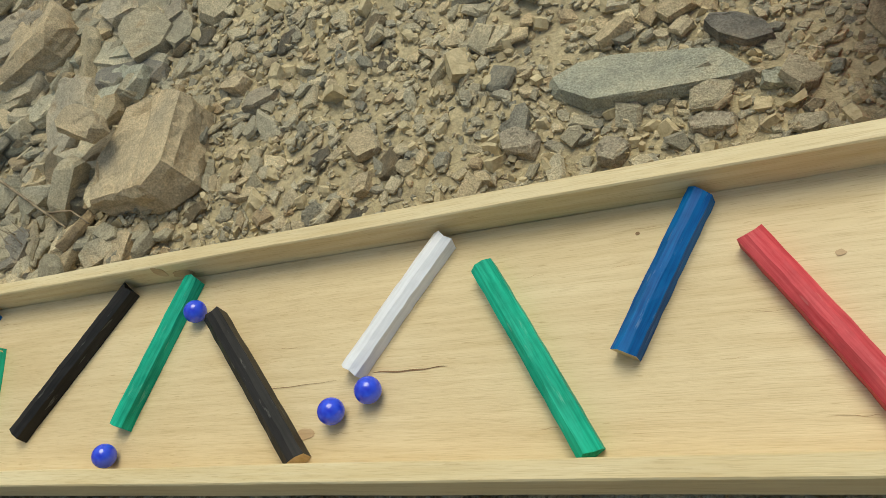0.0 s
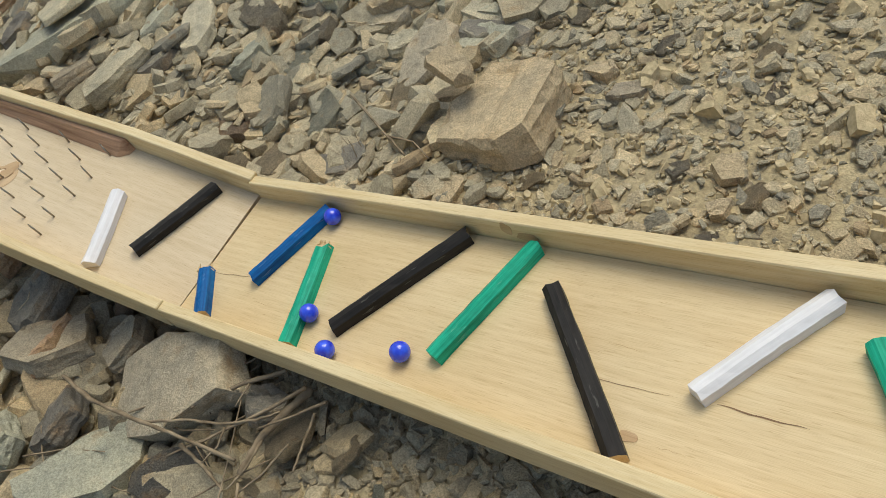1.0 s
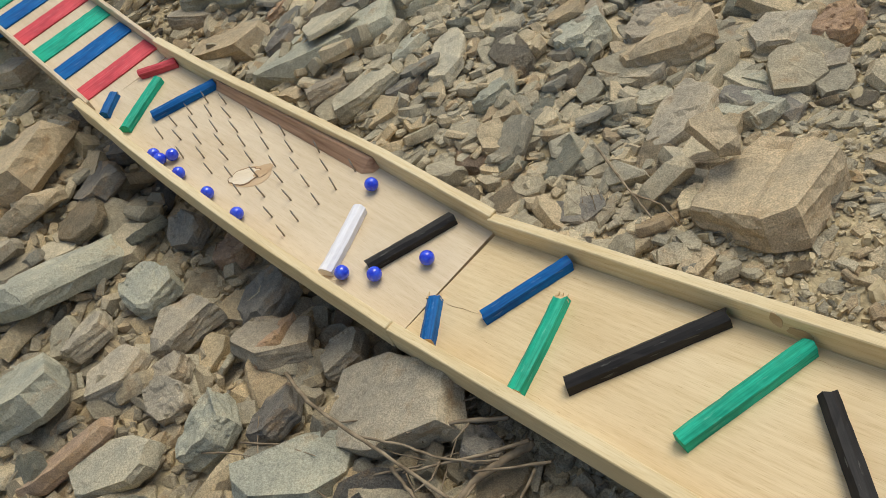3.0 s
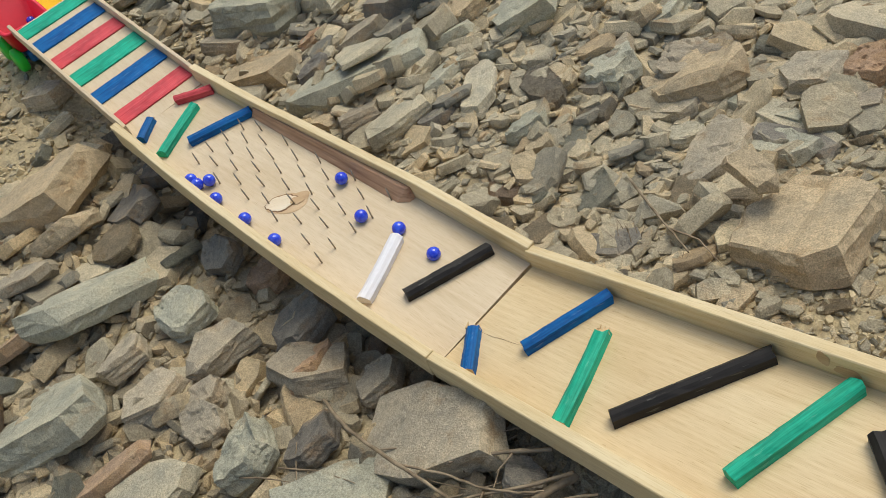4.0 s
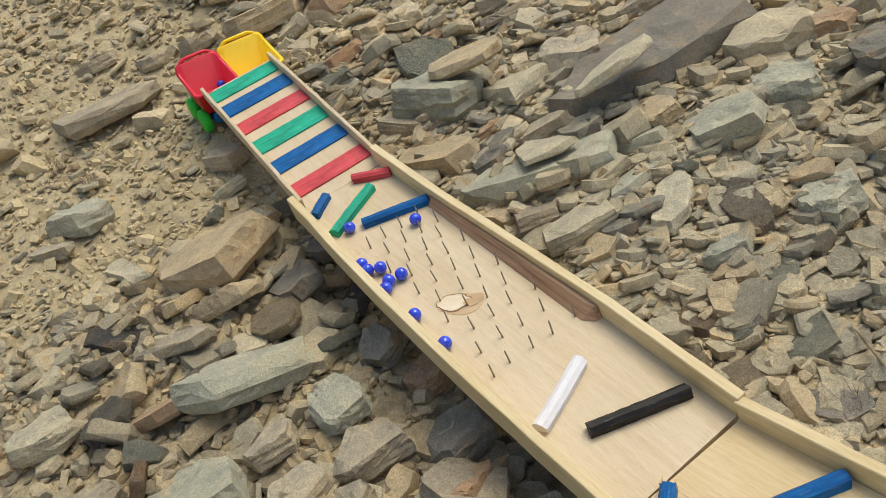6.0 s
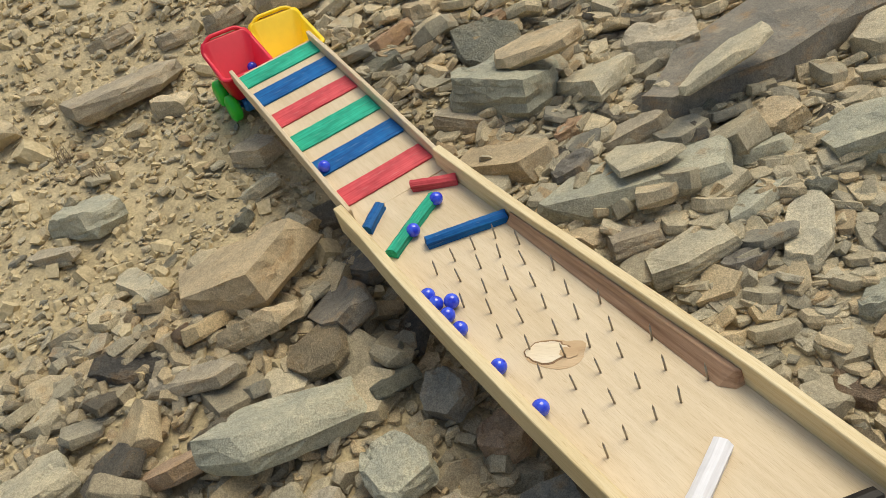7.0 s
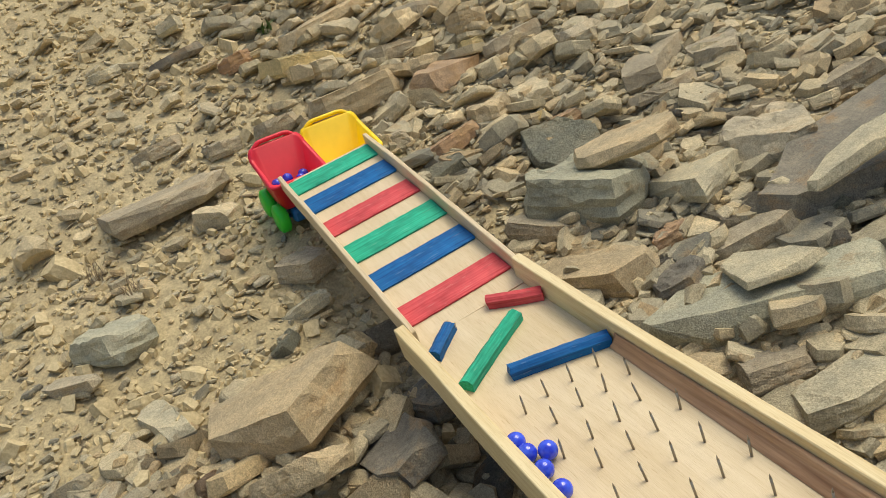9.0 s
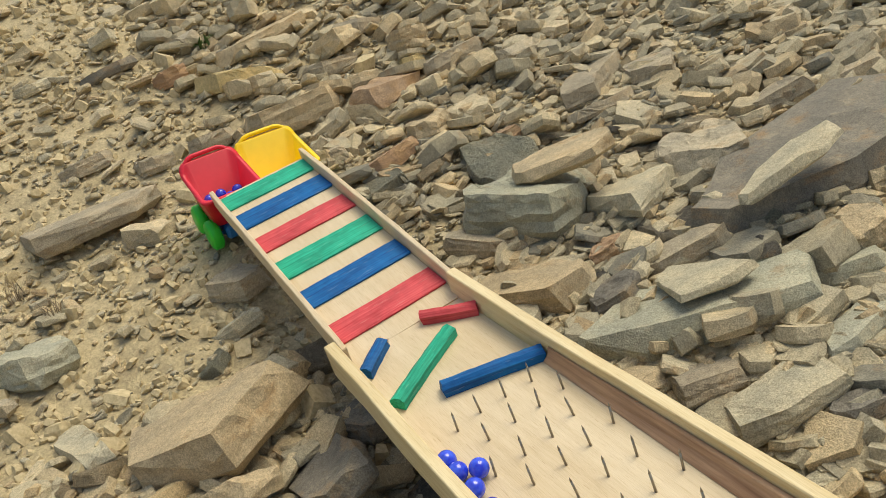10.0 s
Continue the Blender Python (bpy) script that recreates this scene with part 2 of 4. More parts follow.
def chip_mesh(seed, sx, sy, sz):
    """A small angular chip: an irregular outline, bellied sides and a tilted top."""
    r = random.Random(seed)
    n, a0 = r.randint(4, 6), r.uniform(0, 6.28)
    outline = []
    for i in range(n):
        a = a0 + 6.2832 * (i + r.uniform(-0.30, 0.30)) / n
        rad = r.uniform(0.8, 1.2)
        outline.append((rad * math.cos(a), rad * math.sin(a)))
    tx, ty = r.uniform(-0.3, 0.3), r.uniform(-0.3, 0.3)
    lx, ly = r.uniform(-0.10, 0.10), r.uniform(-0.10, 0.10)
    bm = bmesh.new()
    rings = []
    for z, f in ((-1.0, 0.9), (0.1, 1.0), (1.0, 0.82)):
        g = f * r.uniform(0.97, 1.03)
        rings.append([bm.verts.new(((x * g + lx * z) * sx / 2, (y * g + ly * z) * sy / 2, (z + (tx * x + ty * y) * max(0, z)) * sz / 2)) for x, y in outline])
    for p, q in zip(rings, rings[1:]):
        for k in range(n):
            bm.faces.new((p[k], p[(k + 1) % n], q[(k + 1) % n], q[k]))
    bm.faces.new(rings[0][::-1])
    bm.faces.new(rings[-1])
    bmesh.ops.recalc_face_normals(bm, faces=bm.faces[:])
    return bm


def slab_mesh(seed, length, breadth, thick, taper=0.0, fine=14):
    """A broken slab: an angular outline, corners and edges struck off in flat faces, layers showing on its sides and top."""
    r = random.Random(seed)
    n, a0 = r.randint(5, 7), r.uniform(0, 6.28)
    pts = []
    for i in range(n):
        a = a0 + 6.2832 * (i + r.uniform(-0.3, 0.3)) / n
        c, q = math.cos(a), math.sin(a)
        rad = r.uniform(0.84, 1.06)
        pts.append([math.copysign(abs(c) ** 0.75, c) * rad, math.copysign(abs(q) ** 0.75, q) * rad])
    for p in pts:
        p[1] *= min(1.9, max(0.15, 1 - taper * p[0]))
    for k, size in ((0, length), (1, breadth)):
        lo, hi = min(p[k] for p in pts), max(p[k] for p in pts)
        for p in pts:
            p[k] = ((p[k] - lo) / (hi - lo) - 0.5) * size
    bm = bmesh.new()
    tx, ty = r.uniform(-0.22, 0.22), r.uniform(-0.22, 0.22)
    for p in pts:
        f, g = r.uniform(0.80, 0.98), r.uniform(0.88, 1.0)
        lean = 1 + tx * p[0] * 2 / length + ty * p[1] * 2 / breadth
        bm.verts.new((p[0] * f, p[1] * f, -thick * 0.5))
        bm.verts.new((p[0], p[1], -thick * r.uniform(0.05, 0.3)))
        bm.verts.new((p[0] * g, p[1] * g, thick * 0.5 * lean))
    bmesh.ops.convex_hull(bm, input=bm.verts[:])
    for _ in range(r.randint(2, 4)):
        a, el = r.uniform(0, 6.28), radians(r.uniform(15, 62))
        d = Vector((math.cos(a) * math.cos(el), math.sin(a) * math.cos(el), math.sin(el)))
        reach = max(v.co.dot(d) for v in bm.verts)
        bmesh.ops.bisect_plane(bm, geom=bm.verts[:] + bm.edges[:] + bm.faces[:], plane_co=d * reach * r.uniform(0.80, 0.95), plane_no=d, clear_outer=True)
        hull = bmesh.new()
        for v in bm.verts:
            hull.verts.new(v.co)
        bm.free()
        bm = hull
        bmesh.ops.remove_doubles(bm, verts=bm.verts[:], dist=length * 1e-4)
        bmesh.ops.convex_hull(bm, input=bm.verts[:])
        loose = [v for v in bm.verts if not v.link_faces]
        bmesh.ops.delete(bm, geom=loose, context="VERTS")
    bmesh.ops.dissolve_limit(bm, angle_limit=0.03, verts=bm.verts[:], edges=bm.edges[:])
    bmesh.ops.triangulate(bm, faces=bm.faces[:])
    for _ in range(5):
        long_ = [e for e in bm.edges if e.calc_length() > 1.5 * length / fine]
        if not long_:
            break
        bmesh.ops.subdivide_edges(bm, edges=long_, cuts=1)
        bmesh.ops.triangulate(bm, faces=bm.faces[:])
    bm.normal_update()
    k, low = 1.0 / length, min(breadth, 2.0 * thick)
    for v in bm.verts:
        q = v.co * k + Vector((seed * 1.7, seed * 0.3, 0))
        nor = v.normal
        d = low * (0.030 * noise.noise(q * 3.5) + 0.022 * noise.noise(q * 9.0) + 0.012 * noise.noise(q * 21.0))
        side = 1 - abs(nor.z)
        strata = noise.noise(Vector((v.co.z / thick * 7.0 + seed, q.x * 2.0, q.y * 2.0))) * 0.05 * low * side
        step = min(1.0, max(0.0, (noise.noise(Vector((q.x * 2.6, q.y * 2.6, seed))) - 0.08) * 14))
        v.co += nor * d + Vector((nor.x, nor.y, 0)) * strata
        if nor.z > 0.75:
            v.co.z -= step * thick * 0.10
    bmesh.ops.recalc_face_normals(bm, faces=bm.faces[:])
    return bm


# ---- ground ----
def lie(x, y):
    """Height of the hillside in the run's frame."""
    z = -0.052 + 0.325 * (math.sqrt(x * x + 0.01) - x) / 2
    z -= 0.05 * math.exp(-((y - 0.07) / 0.14) ** 2) * (0.5 + 0.5 * math.tanh((-x - 0.1) * 10)) * (0.5 + 0.5 * math.tanh((x + 0.85) * 14))
    if x < -0.85:
        z += 0.06 * (1 - math.exp(-(-x - 0.85) * 4)) 
    z += 0.012 * math.exp(-((x + 1.03) / 0.12) ** 2 - ((y - 0.02) / 0.14) ** 2)
    beyond = max(0.0, -x - 1.10)
    z += 0.42 * beyond * beyond / (beyond + 0.12)
    far = math.hypot(x, y)
    v = Vector((x * 2.2, y * 2.2, 0))
    z += 0.022 * noise.noise(v) + 0.008 * noise.noise(v * 4.1) + 0.003 * noise.noise(v * 17)
    z += min(0.3, max(0, far - 1.5) * 0.12) * noise.noise(v * 0.35)
    return z


def bed(x, y):
    """The soil between the heaped stones lies lower than their tops, below the run most of all."""
    a = 0.5 + 0.5 * math.tanh((x + 0.62) * 14)
    b = 0.5 + 0.5 * math.tanh((0.02 - y) * 22)
    return lie(x, y) - 0.018 * a * b


def ground():
    ax = []
    for lo, hi, st in ((-60, -8, 6.5), (-8, -2.6, 0.6), (-2.6, 1.5, 0.022), (1.5, 6, 0.5), (6, 60, 6.0)):
        ax += list(np.arange(lo, hi - 1e-6, st))
    ax.append(60)
    ay = []
    for lo, hi, st in ((-60, -6, 6.0), (-6, -1.1, 0.5), (-1.1, 1.9, 0.022), (1.9, 7, 0.5), (7, 60, 6.0)):
        ay += list(np.arange(lo, hi - 1e-6, st))
    ay.append(60)
    nx, ny = len(ax), len(ay)
    verts = [(x, y, bed(x, y)) for x in ax for y in ay]
    faces = [(i * ny + j, (i + 1) * ny + j, (i + 1) * ny + j + 1, i * ny + j + 1) for i in range(nx - 1) for j in range(ny - 1)]
    me = bpy.data.meshes.new("ground")
    me.from_pydata(verts, [], faces)
    me.materials.append(SOIL)
    me.polygons.foreach_set("use_smooth", [True] * len(faces))
    ob = new("ground", me)
    ob.matrix_world = GRADE
    return tagged(ob, "dry tan hillside soil strewn with broken shale", "ground", kind="structure")


ground()

# ---- the marble run ----
SEC_B = pose(0, 0.0026, 0, 0, 19.567, 1.781)
SEC_C = pose(-0.4747, -0.0093, 0.1688, 0, 23.243, -1.139) @ pose(-0.5, 0, 0, 0, 1.11, 0) @ pose(0.5, 0, 0)
RAIL_T, RAIL_H = 0.011, 0.0226


def section(label, m, x0, x1, width, board, rail_h, thick=0.009, seed=0, end_drop=0.0, bow=None, rail_t=RAIL_T, rail_mat=RAIL):
    s = new("marble_run_section")
    s.matrix_world = GRADE @ m
    tagged(s, label, "marble run", group="sections of the marble run")
    bm = box(x0, x1, 0, width, -thick, 0, 0.0001, 18, 0.0)
    if bow:
        for v in bm.verts:
            v.co.y += bow(v.co.x, 0 if v.co.y < width / 2 else 1)
    part("floor_board", bm, board, s)
    for k, (ya, yb) in enumerate(((-rail_t, -0.0003), (width + 0.0003, width + rail_t))):
        bm = box(x0, x1, ya, yb, -thick - 0.001, rail_h, 0.0009, 18, 0.00035, seed + k)
        if end_drop:
            for v in bm.verts:
                u = (v.co.x - x0) / (x1 - x0)
                if v.co.z > 0:
                    v.co.z -= end_drop * max(0, 1 - u / 0.25) * (v.co.z / rail_h)
        if bow:
            for v in bm.verts:
                v.co.y += bow(v.co.x, k)
        part("side_rail", bm, rail_mat, s, "sawn pine side rail")
    return s


def stick(sec, a, b, mat, label, width=0.0130, height=0.0120, seed=1, split=0.0, over=0.0):
    a, b = Vector((*a, 0.0002)), Vector((*b, 0.0002))
    d = b - a
    bm = stick_mesh(d.length + over, width, height, seed, split)
    ang = math.degrees(math.atan2(d.y, d.x))
    mid = (a + b) / 2
    ob = part("stick", bm, [mat, END if "split" in label or "bare" in label else mat], sec, label, pose(mid.x, mid.y, mid.z, 0, 0, ang))
    if split:
        r = random.Random(seed + 5)
        for k in range(4):
            y, z, n_ = (-0.42 + 0.28 * k) * width, height * r.uniform(0.35, 0.75), split * r.uniform(0.35, 0.9) * (1.2 if k in (0, 3) else 0.6)
            bm = bmesh.new()
            x = d.length / 2 - split * 0.5
            w, h = width * 0.10, height * 0.22
            base = [bm.verts.new((x, y + p * w, z + q * h)) for p, q in ((-1, -1), (1, -1), (1, 1), (-1, 1))]
            tip = bm.verts.new((x + split * 0.4 + n_, y + r.uniform(-0.4, 0.4) * w, z + r.uniform(-0.5, 0.8) * h))
            for i in range(4):
                bm.faces.new((base[i], base[(i + 1) % 4], tip))
            bm.faces.new(base[::-1])
            part("splinter", bm, END, ob)
    return ob


def bow_b(x, side):
    """The nailed section's boards are a little sprung."""
    if side == 0:
        return -0.0035 - 0.0055 * math.sin(math.pi * min(1.0, max(0.0, -x / 0.56))) + 0.004 * max(0.0, -x - 0.45) / 0.17
    return float(np.interp(x, (-0.62, -0.47, -0.17, 0.0), (-0.004, -0.003, 0.0075, 0.006)))


sec_a = section("pine trough section with stained sticks glued to its floor", Matrix(), 0.0004, 1.25, 0.14, PINE, RAIL_H, seed=3)
sec_b = section("pale plywood trough section with rows of nails", SEC_B, -0.62, -0.0004, 0.134, PLY, 0.0260, seed=13, bow=bow_b)
# Added strip, not a known part: backs the gap so the seam stays less dark.
part("joint_backing", box(-0.006, 0.006, 0.0004, 0.1396, -0.0125, -0.0092, 0.0001, 1, 0.0), PLY, sec_a, "added pale strip backing the joint of two boards")
sec_c = section("pale trough section with coloured slats across its floor", SEC_C, -0.497, -0.108, 0.125, PLY, 0.019, 0.006, 23, 0.004, None, 0.006, PLY)

for a, b, mat, label, sp in (
    ((0.481, 0.055), (0.535, 0.135), WHITE, "white painted hexagonal stick", 0),
    ((0.624, 0.004), (0.561, 0.112), GREEN, "green stained hexagonal stick", 0),
    ((0.641, 0.053), (0.683, 0.137), BLUE, "blue stained hexagonal stick with bare ends", 0),
    ((0.764, 0.004), (0.704, 0.108), RED, "red stained hexagonal stick", 0),
    ((0.454, 0.004), (0.363, 0.104), BLACK, "black stained hexagonal stick with bare ends", 0),
    ((0.301, 0.031), (0.335, 0.136), GREEN, "green stained hexagonal stick", 0),
    ((0.198, 0.029), (0.272, 0.136), BLACK, "black stained hexagonal stick", 0),
    ((0.163, 0.003), (0.133, 0.100), GREEN, "green stained stick with a split end", 0.008),
    ((0.076, 0.050), (0.111, 0.136), BLUE, "blue stained hexagonal stick", 0),
    ((0.045, 0.002), (0.006, 0.048), BLUE, "short blue stained stick with a split end", 0.010),
):
    stick(sec_a, a, b, mat, label, seed=int(a[0] * 997), split=sp)
for a, b, mat, label, w in (
    ((-0.081, 0.033), (-0.046, 0.130), BLACK, "black stained hexagonal stick", 0.013),
    ((-0.114, 0.003), (-0.144, 0.084), WHITE, "white painted stick", 0.0155),
    ((-0.606, 0.085), (-0.574, 0.130), RED, "short red stained stick", 0.013),
    ((-0.525, 0.006), (-0.568, 0.093), GREEN, "green stained stick", 0.0135),
    ((-0.511, 0.043), (-0.480, 0.130), BLUE, "blue stained stick", 0.014),
    ((-0.580, 0.006), (-0.606, 0.041), BLUE, "short blue stained stick with a splintered end", 0.012),
):
    stick(sec_b, a, b, mat, label, width=w, seed=int(-a[0] * 997), split=0.006 if "splintered" in label else 0.0)
for k, (xa, xb, mat, word) in enumerate(((-0.489, -0.454, GREEN, "green"), (-0.434, -0.397, BLUE, "blue"), (-0.368, -0.333, RED, "red"), (-0.305, -0.267, GREEN, "green"), (-0.237, -0.203, BLUE, "blue"), (-0.167, -0.134, RED, "red"))):
    bm = stick_mesh(0.123, xb - xa, 0.0028, 40 + k, 0, 0.03)
    part("slat", bm, [mat, mat], sec_c, word + " stained thin slat", pose((xa + xb) / 2, 0.0625, 0.0002, 0, 0, 90))

NAILS = [(-0.196, 0.012), (-0.198, 0.035), (-0.195, 0.065), (-0.193, 0.091), (-0.23, 0.022), (-0.229, 0.051), (-0.226, 0.077), (-0.224, 0.106), (-0.193, 0.123), (-0.292, 0.023), (-0.262, 0.037), (-0.26, 0.064), (-0.259, 0.089), (-0.255, 0.121), (-0.323, 0.035), (-0.294, 0.053), (-0.287, 0.076), (-0.287, 0.104), (-0.318, 0.118), (-0.353, 0.025), (-0.353, 0.051), (-0.319, 0.065), (-0.319, 0.091), (-0.349, 0.105), (-0.383, 0.116), (-0.384, 0.036), (-0.38, 0.064), (-0.351, 0.078), (-0.38, 0.089), (-0.411, 0.101), (-0.438, 0.115), (-0.41, 0.021), (-0.409, 0.049), (-0.407, 0.075), (-0.438, 0.089), (-0.464, 0.103), (-0.441, 0.039), (-0.44, 0.065), (-0.467, 0.077), (-0.467, 0.027), (-0.469, 0.052)]


def nail_mesh():
    bm = bmesh.new()
    bmesh.ops.create_cone(bm, cap_ends=True, segments=8, radius1=0.00105, radius2=0.0010, depth=0.016, matrix=Matrix.Translation((0, 0, 0.008)))
    bmesh.ops.create_cone(bm, cap_ends=True, segments=8, radius1=0.0010, radius2=0.0001, depth=0.0040, matrix=Matrix.Translation((0, 0, 0.0178)))
    return mesh_of("nail", bm, STEEL, True)


NAIL = nail_mesh()
rn = random.Random(5)
for x, y in NAILS:
    ob = new("nail", NAIL)
    ob.parent = sec_b
    ob.matrix_basis = pose(x, y, -0.0005, rn.uniform(-4, 4), rn.uniform(-20, -11), 0)


# walnut wedge along the upper rail of the nailed section
def wedge():
    bm = bmesh.new()
    low = [(-0.476, 0.1305), (-0.474, 0.1245), (-0.184, 0.1235), (-0.172, 0.132), (-0.170, 0.1413)]
    top = [(-0.472, 0.1309), (-0.467, 0.1302), (-0.189, 0.1352), (-0.178, 0.137), (-0.175, 0.1413)]
    vl = [bm.verts.new((x, y, 0.0002)) for x, y in low]
    vt = [bm.verts.new((x, y, 0.0160)) for x, y in top]
    n = len(vl)
    for i in range(n):
        bm.faces.new((vl[i], vl[(i + 1) % n], vt[(i + 1) % n], vt[i]))
    bm.faces.new(vl[::-1])
    bm.faces.new(vt)
    bmesh.ops.recalc_face_normals(bm, faces=bm.faces[:])
    bmesh.ops.bevel(bm, geom=bm.edges[:], offset=0.0005, segments=2, affect="EDGES")
    part("wedge", bm, WALNUT, sec_b, "dark walnut guide strip with slanted ends")


wedge()


# knots, cracks and the filled hole
def sliver(sec, pts, wide, mat, name, label, z=0.0003):
    """A thin crack or stain along a line on a floor, tapering to both ends."""
    bm = bmesh.new()
    n = 14
    up_, down_ = [], []
    a, b = Vector(pts[0]), Vector(pts[1])
    side = Vector((-(b - a).y, (b - a).x)).normalized()
    for i in range(n + 1):
        u = i / n
        c = a.lerp(b, u) + side * 0.0012 * noise.noise(Vector((u * 4, a.x * 50, 0)))
        w = wide * math.sin(math.pi * (0.04 + 0.92 * u)) * (0.7 + 0.5 * noise.noise(Vector((u * 9, 3, a.x))))
        up_.append(bm.verts.new((*(c + side * w), z)))
        down_.append(bm.verts.new((*(c - side * w), z)))
    for i in range(n):
        bm.faces.new((down_[i], down_[i + 1], up_[i + 1], up_[i]))
    return part(name, bm, mat, sec, label)


def blotch(sec, x, y, rx, ry, mat, name, label, z, seed, m=None):
    """An irregular thin disc, for knots and filler."""
    bm = bmesh.new()
    rim = []
    for k in range(28):
        a = 6.2832 * k / 28
        r = 1 + 0.28 * noise.noise(Vector((math.cos(a) * 1.6 + seed, math.sin(a) * 1.6, seed))) + 0.16 * noise.noise(Vector((math.cos(a) * 5 + seed, math.sin(a) * 5, seed)))
        rim.append(bm.verts.new((x + rx * r * math.cos(a), y + ry * r * math.sin(a), z)))
    bm.faces.new(rim)
    base = bmesh.ops.extrude_face_region(bm, geom=bm.faces[:])
    for v in base["geom"]:
        if isinstance(v, bmesh.types.BMVert):
            v.co.z += 0.0003
    bmesh.ops.recalc_face_normals(bm, faces=bm.faces[:])
    return part(name, bm, mat, sec, label, m)


blotch(sec_b, 0, 0, 0.029, 0.0165, KNOT, "knot_ring", "pale brown knot ring", 0.0001, 3, pose(-0.303, 0.050, 0, 0, 0, 53))
blotch(sec_b, 0, 0, 0.0212, 0.0124, CRACK, "hole_edge", "dark broken edge of a knot hole", 0.0004, 5, pose(-0.310, 0.044, 0, 0, 0, 53))
blotch(sec_b, 0, 0, 0.0196, 0.0108, FILLER, "filler", "cream filler in the knot hole", 0.0008, 5, pose(-0.3103, 0.0437, 0, 0, 0, 53))
blotch(sec_b, 0, 0, 0.0085, 0.0060, KNOT, "knot", "brown knot heart", 0.0010, 8, pose(-0.296, 0.058, 0, 0, 0, 40))
blotch(sec_a, 0.452, 0.022, 0.006, 0.0035, KNOT, "knot", "small floor knot", 0.0001, 9)
blotch(sec_a, 0.741, 0.096, 0.0024, 0.0016, KNOT, "knot", "small floor knot", 0.0001, 10)
blotch(sec_a, 0.648, 0.122, 0.0012, 0.0010, CRACK, "pit", "dark pit in the floor", 0.0001, 12)
blotch(sec_a, 0.202, 0.036, 0.010, 0.004, KNOT, "resin_spot", "amber resin spot", 0.0001, 14)
sliver(sec_a, ((0.492, 0.0555), (0.541, 0.056)), 0.0007, CRACK, "crack", "dark open crack in the board")
sliver(sec_a, ((0.395, 0.049), (0.470, 0.053)), 0.00025, CRACK, "crack", "fine crack in the board")
sliver(sec_a, ((0.004, 0.047), (0.075, 0.055)), 0.0003, CRACK, "crack", "fine crack in the board")
for k, (x, z, rx, rz) in enumerate(((0.309, 0.0150, 0.005, 0.0065), (0.326, 0.008, 0.010, 0.0050))):
    blotch(sec_a, 0, 0, rx, rz, KNOT, "rail_knot", "brown knot in the rail", 0.0001, 20 + k, pose(x, 0.1403, z, 90, 0, 0))
rr = random.Random(77)
for k in range(26):
    x, y = rr.uniform(0.02, 0.85), rr.uniform(0.008, 0.132)
    sliver(sec_a, ((x, y), (x + rr.uniform(0.008, 0.035), y + rr.uniform(-0.001, 0.001))), rr.uniform(0.0001, 0.00022), PORE, "grain_pore", "fine open pore in the grain", 0.00015)


# ---- marbles ----
def marble():
    bm = bmesh.new()
    bmesh.ops.create_uvsphere(bm, u_segments=32, v_segments=20, radius=0.008)
    return mesh_of("marble", bm, MARBLE, True)


MARBLE_MESH = marble()


def add_marble(label):
    ob = new("marble", MARBLE_MESH)
    return tagged(ob, label, "marble", group="blue glass marbles")


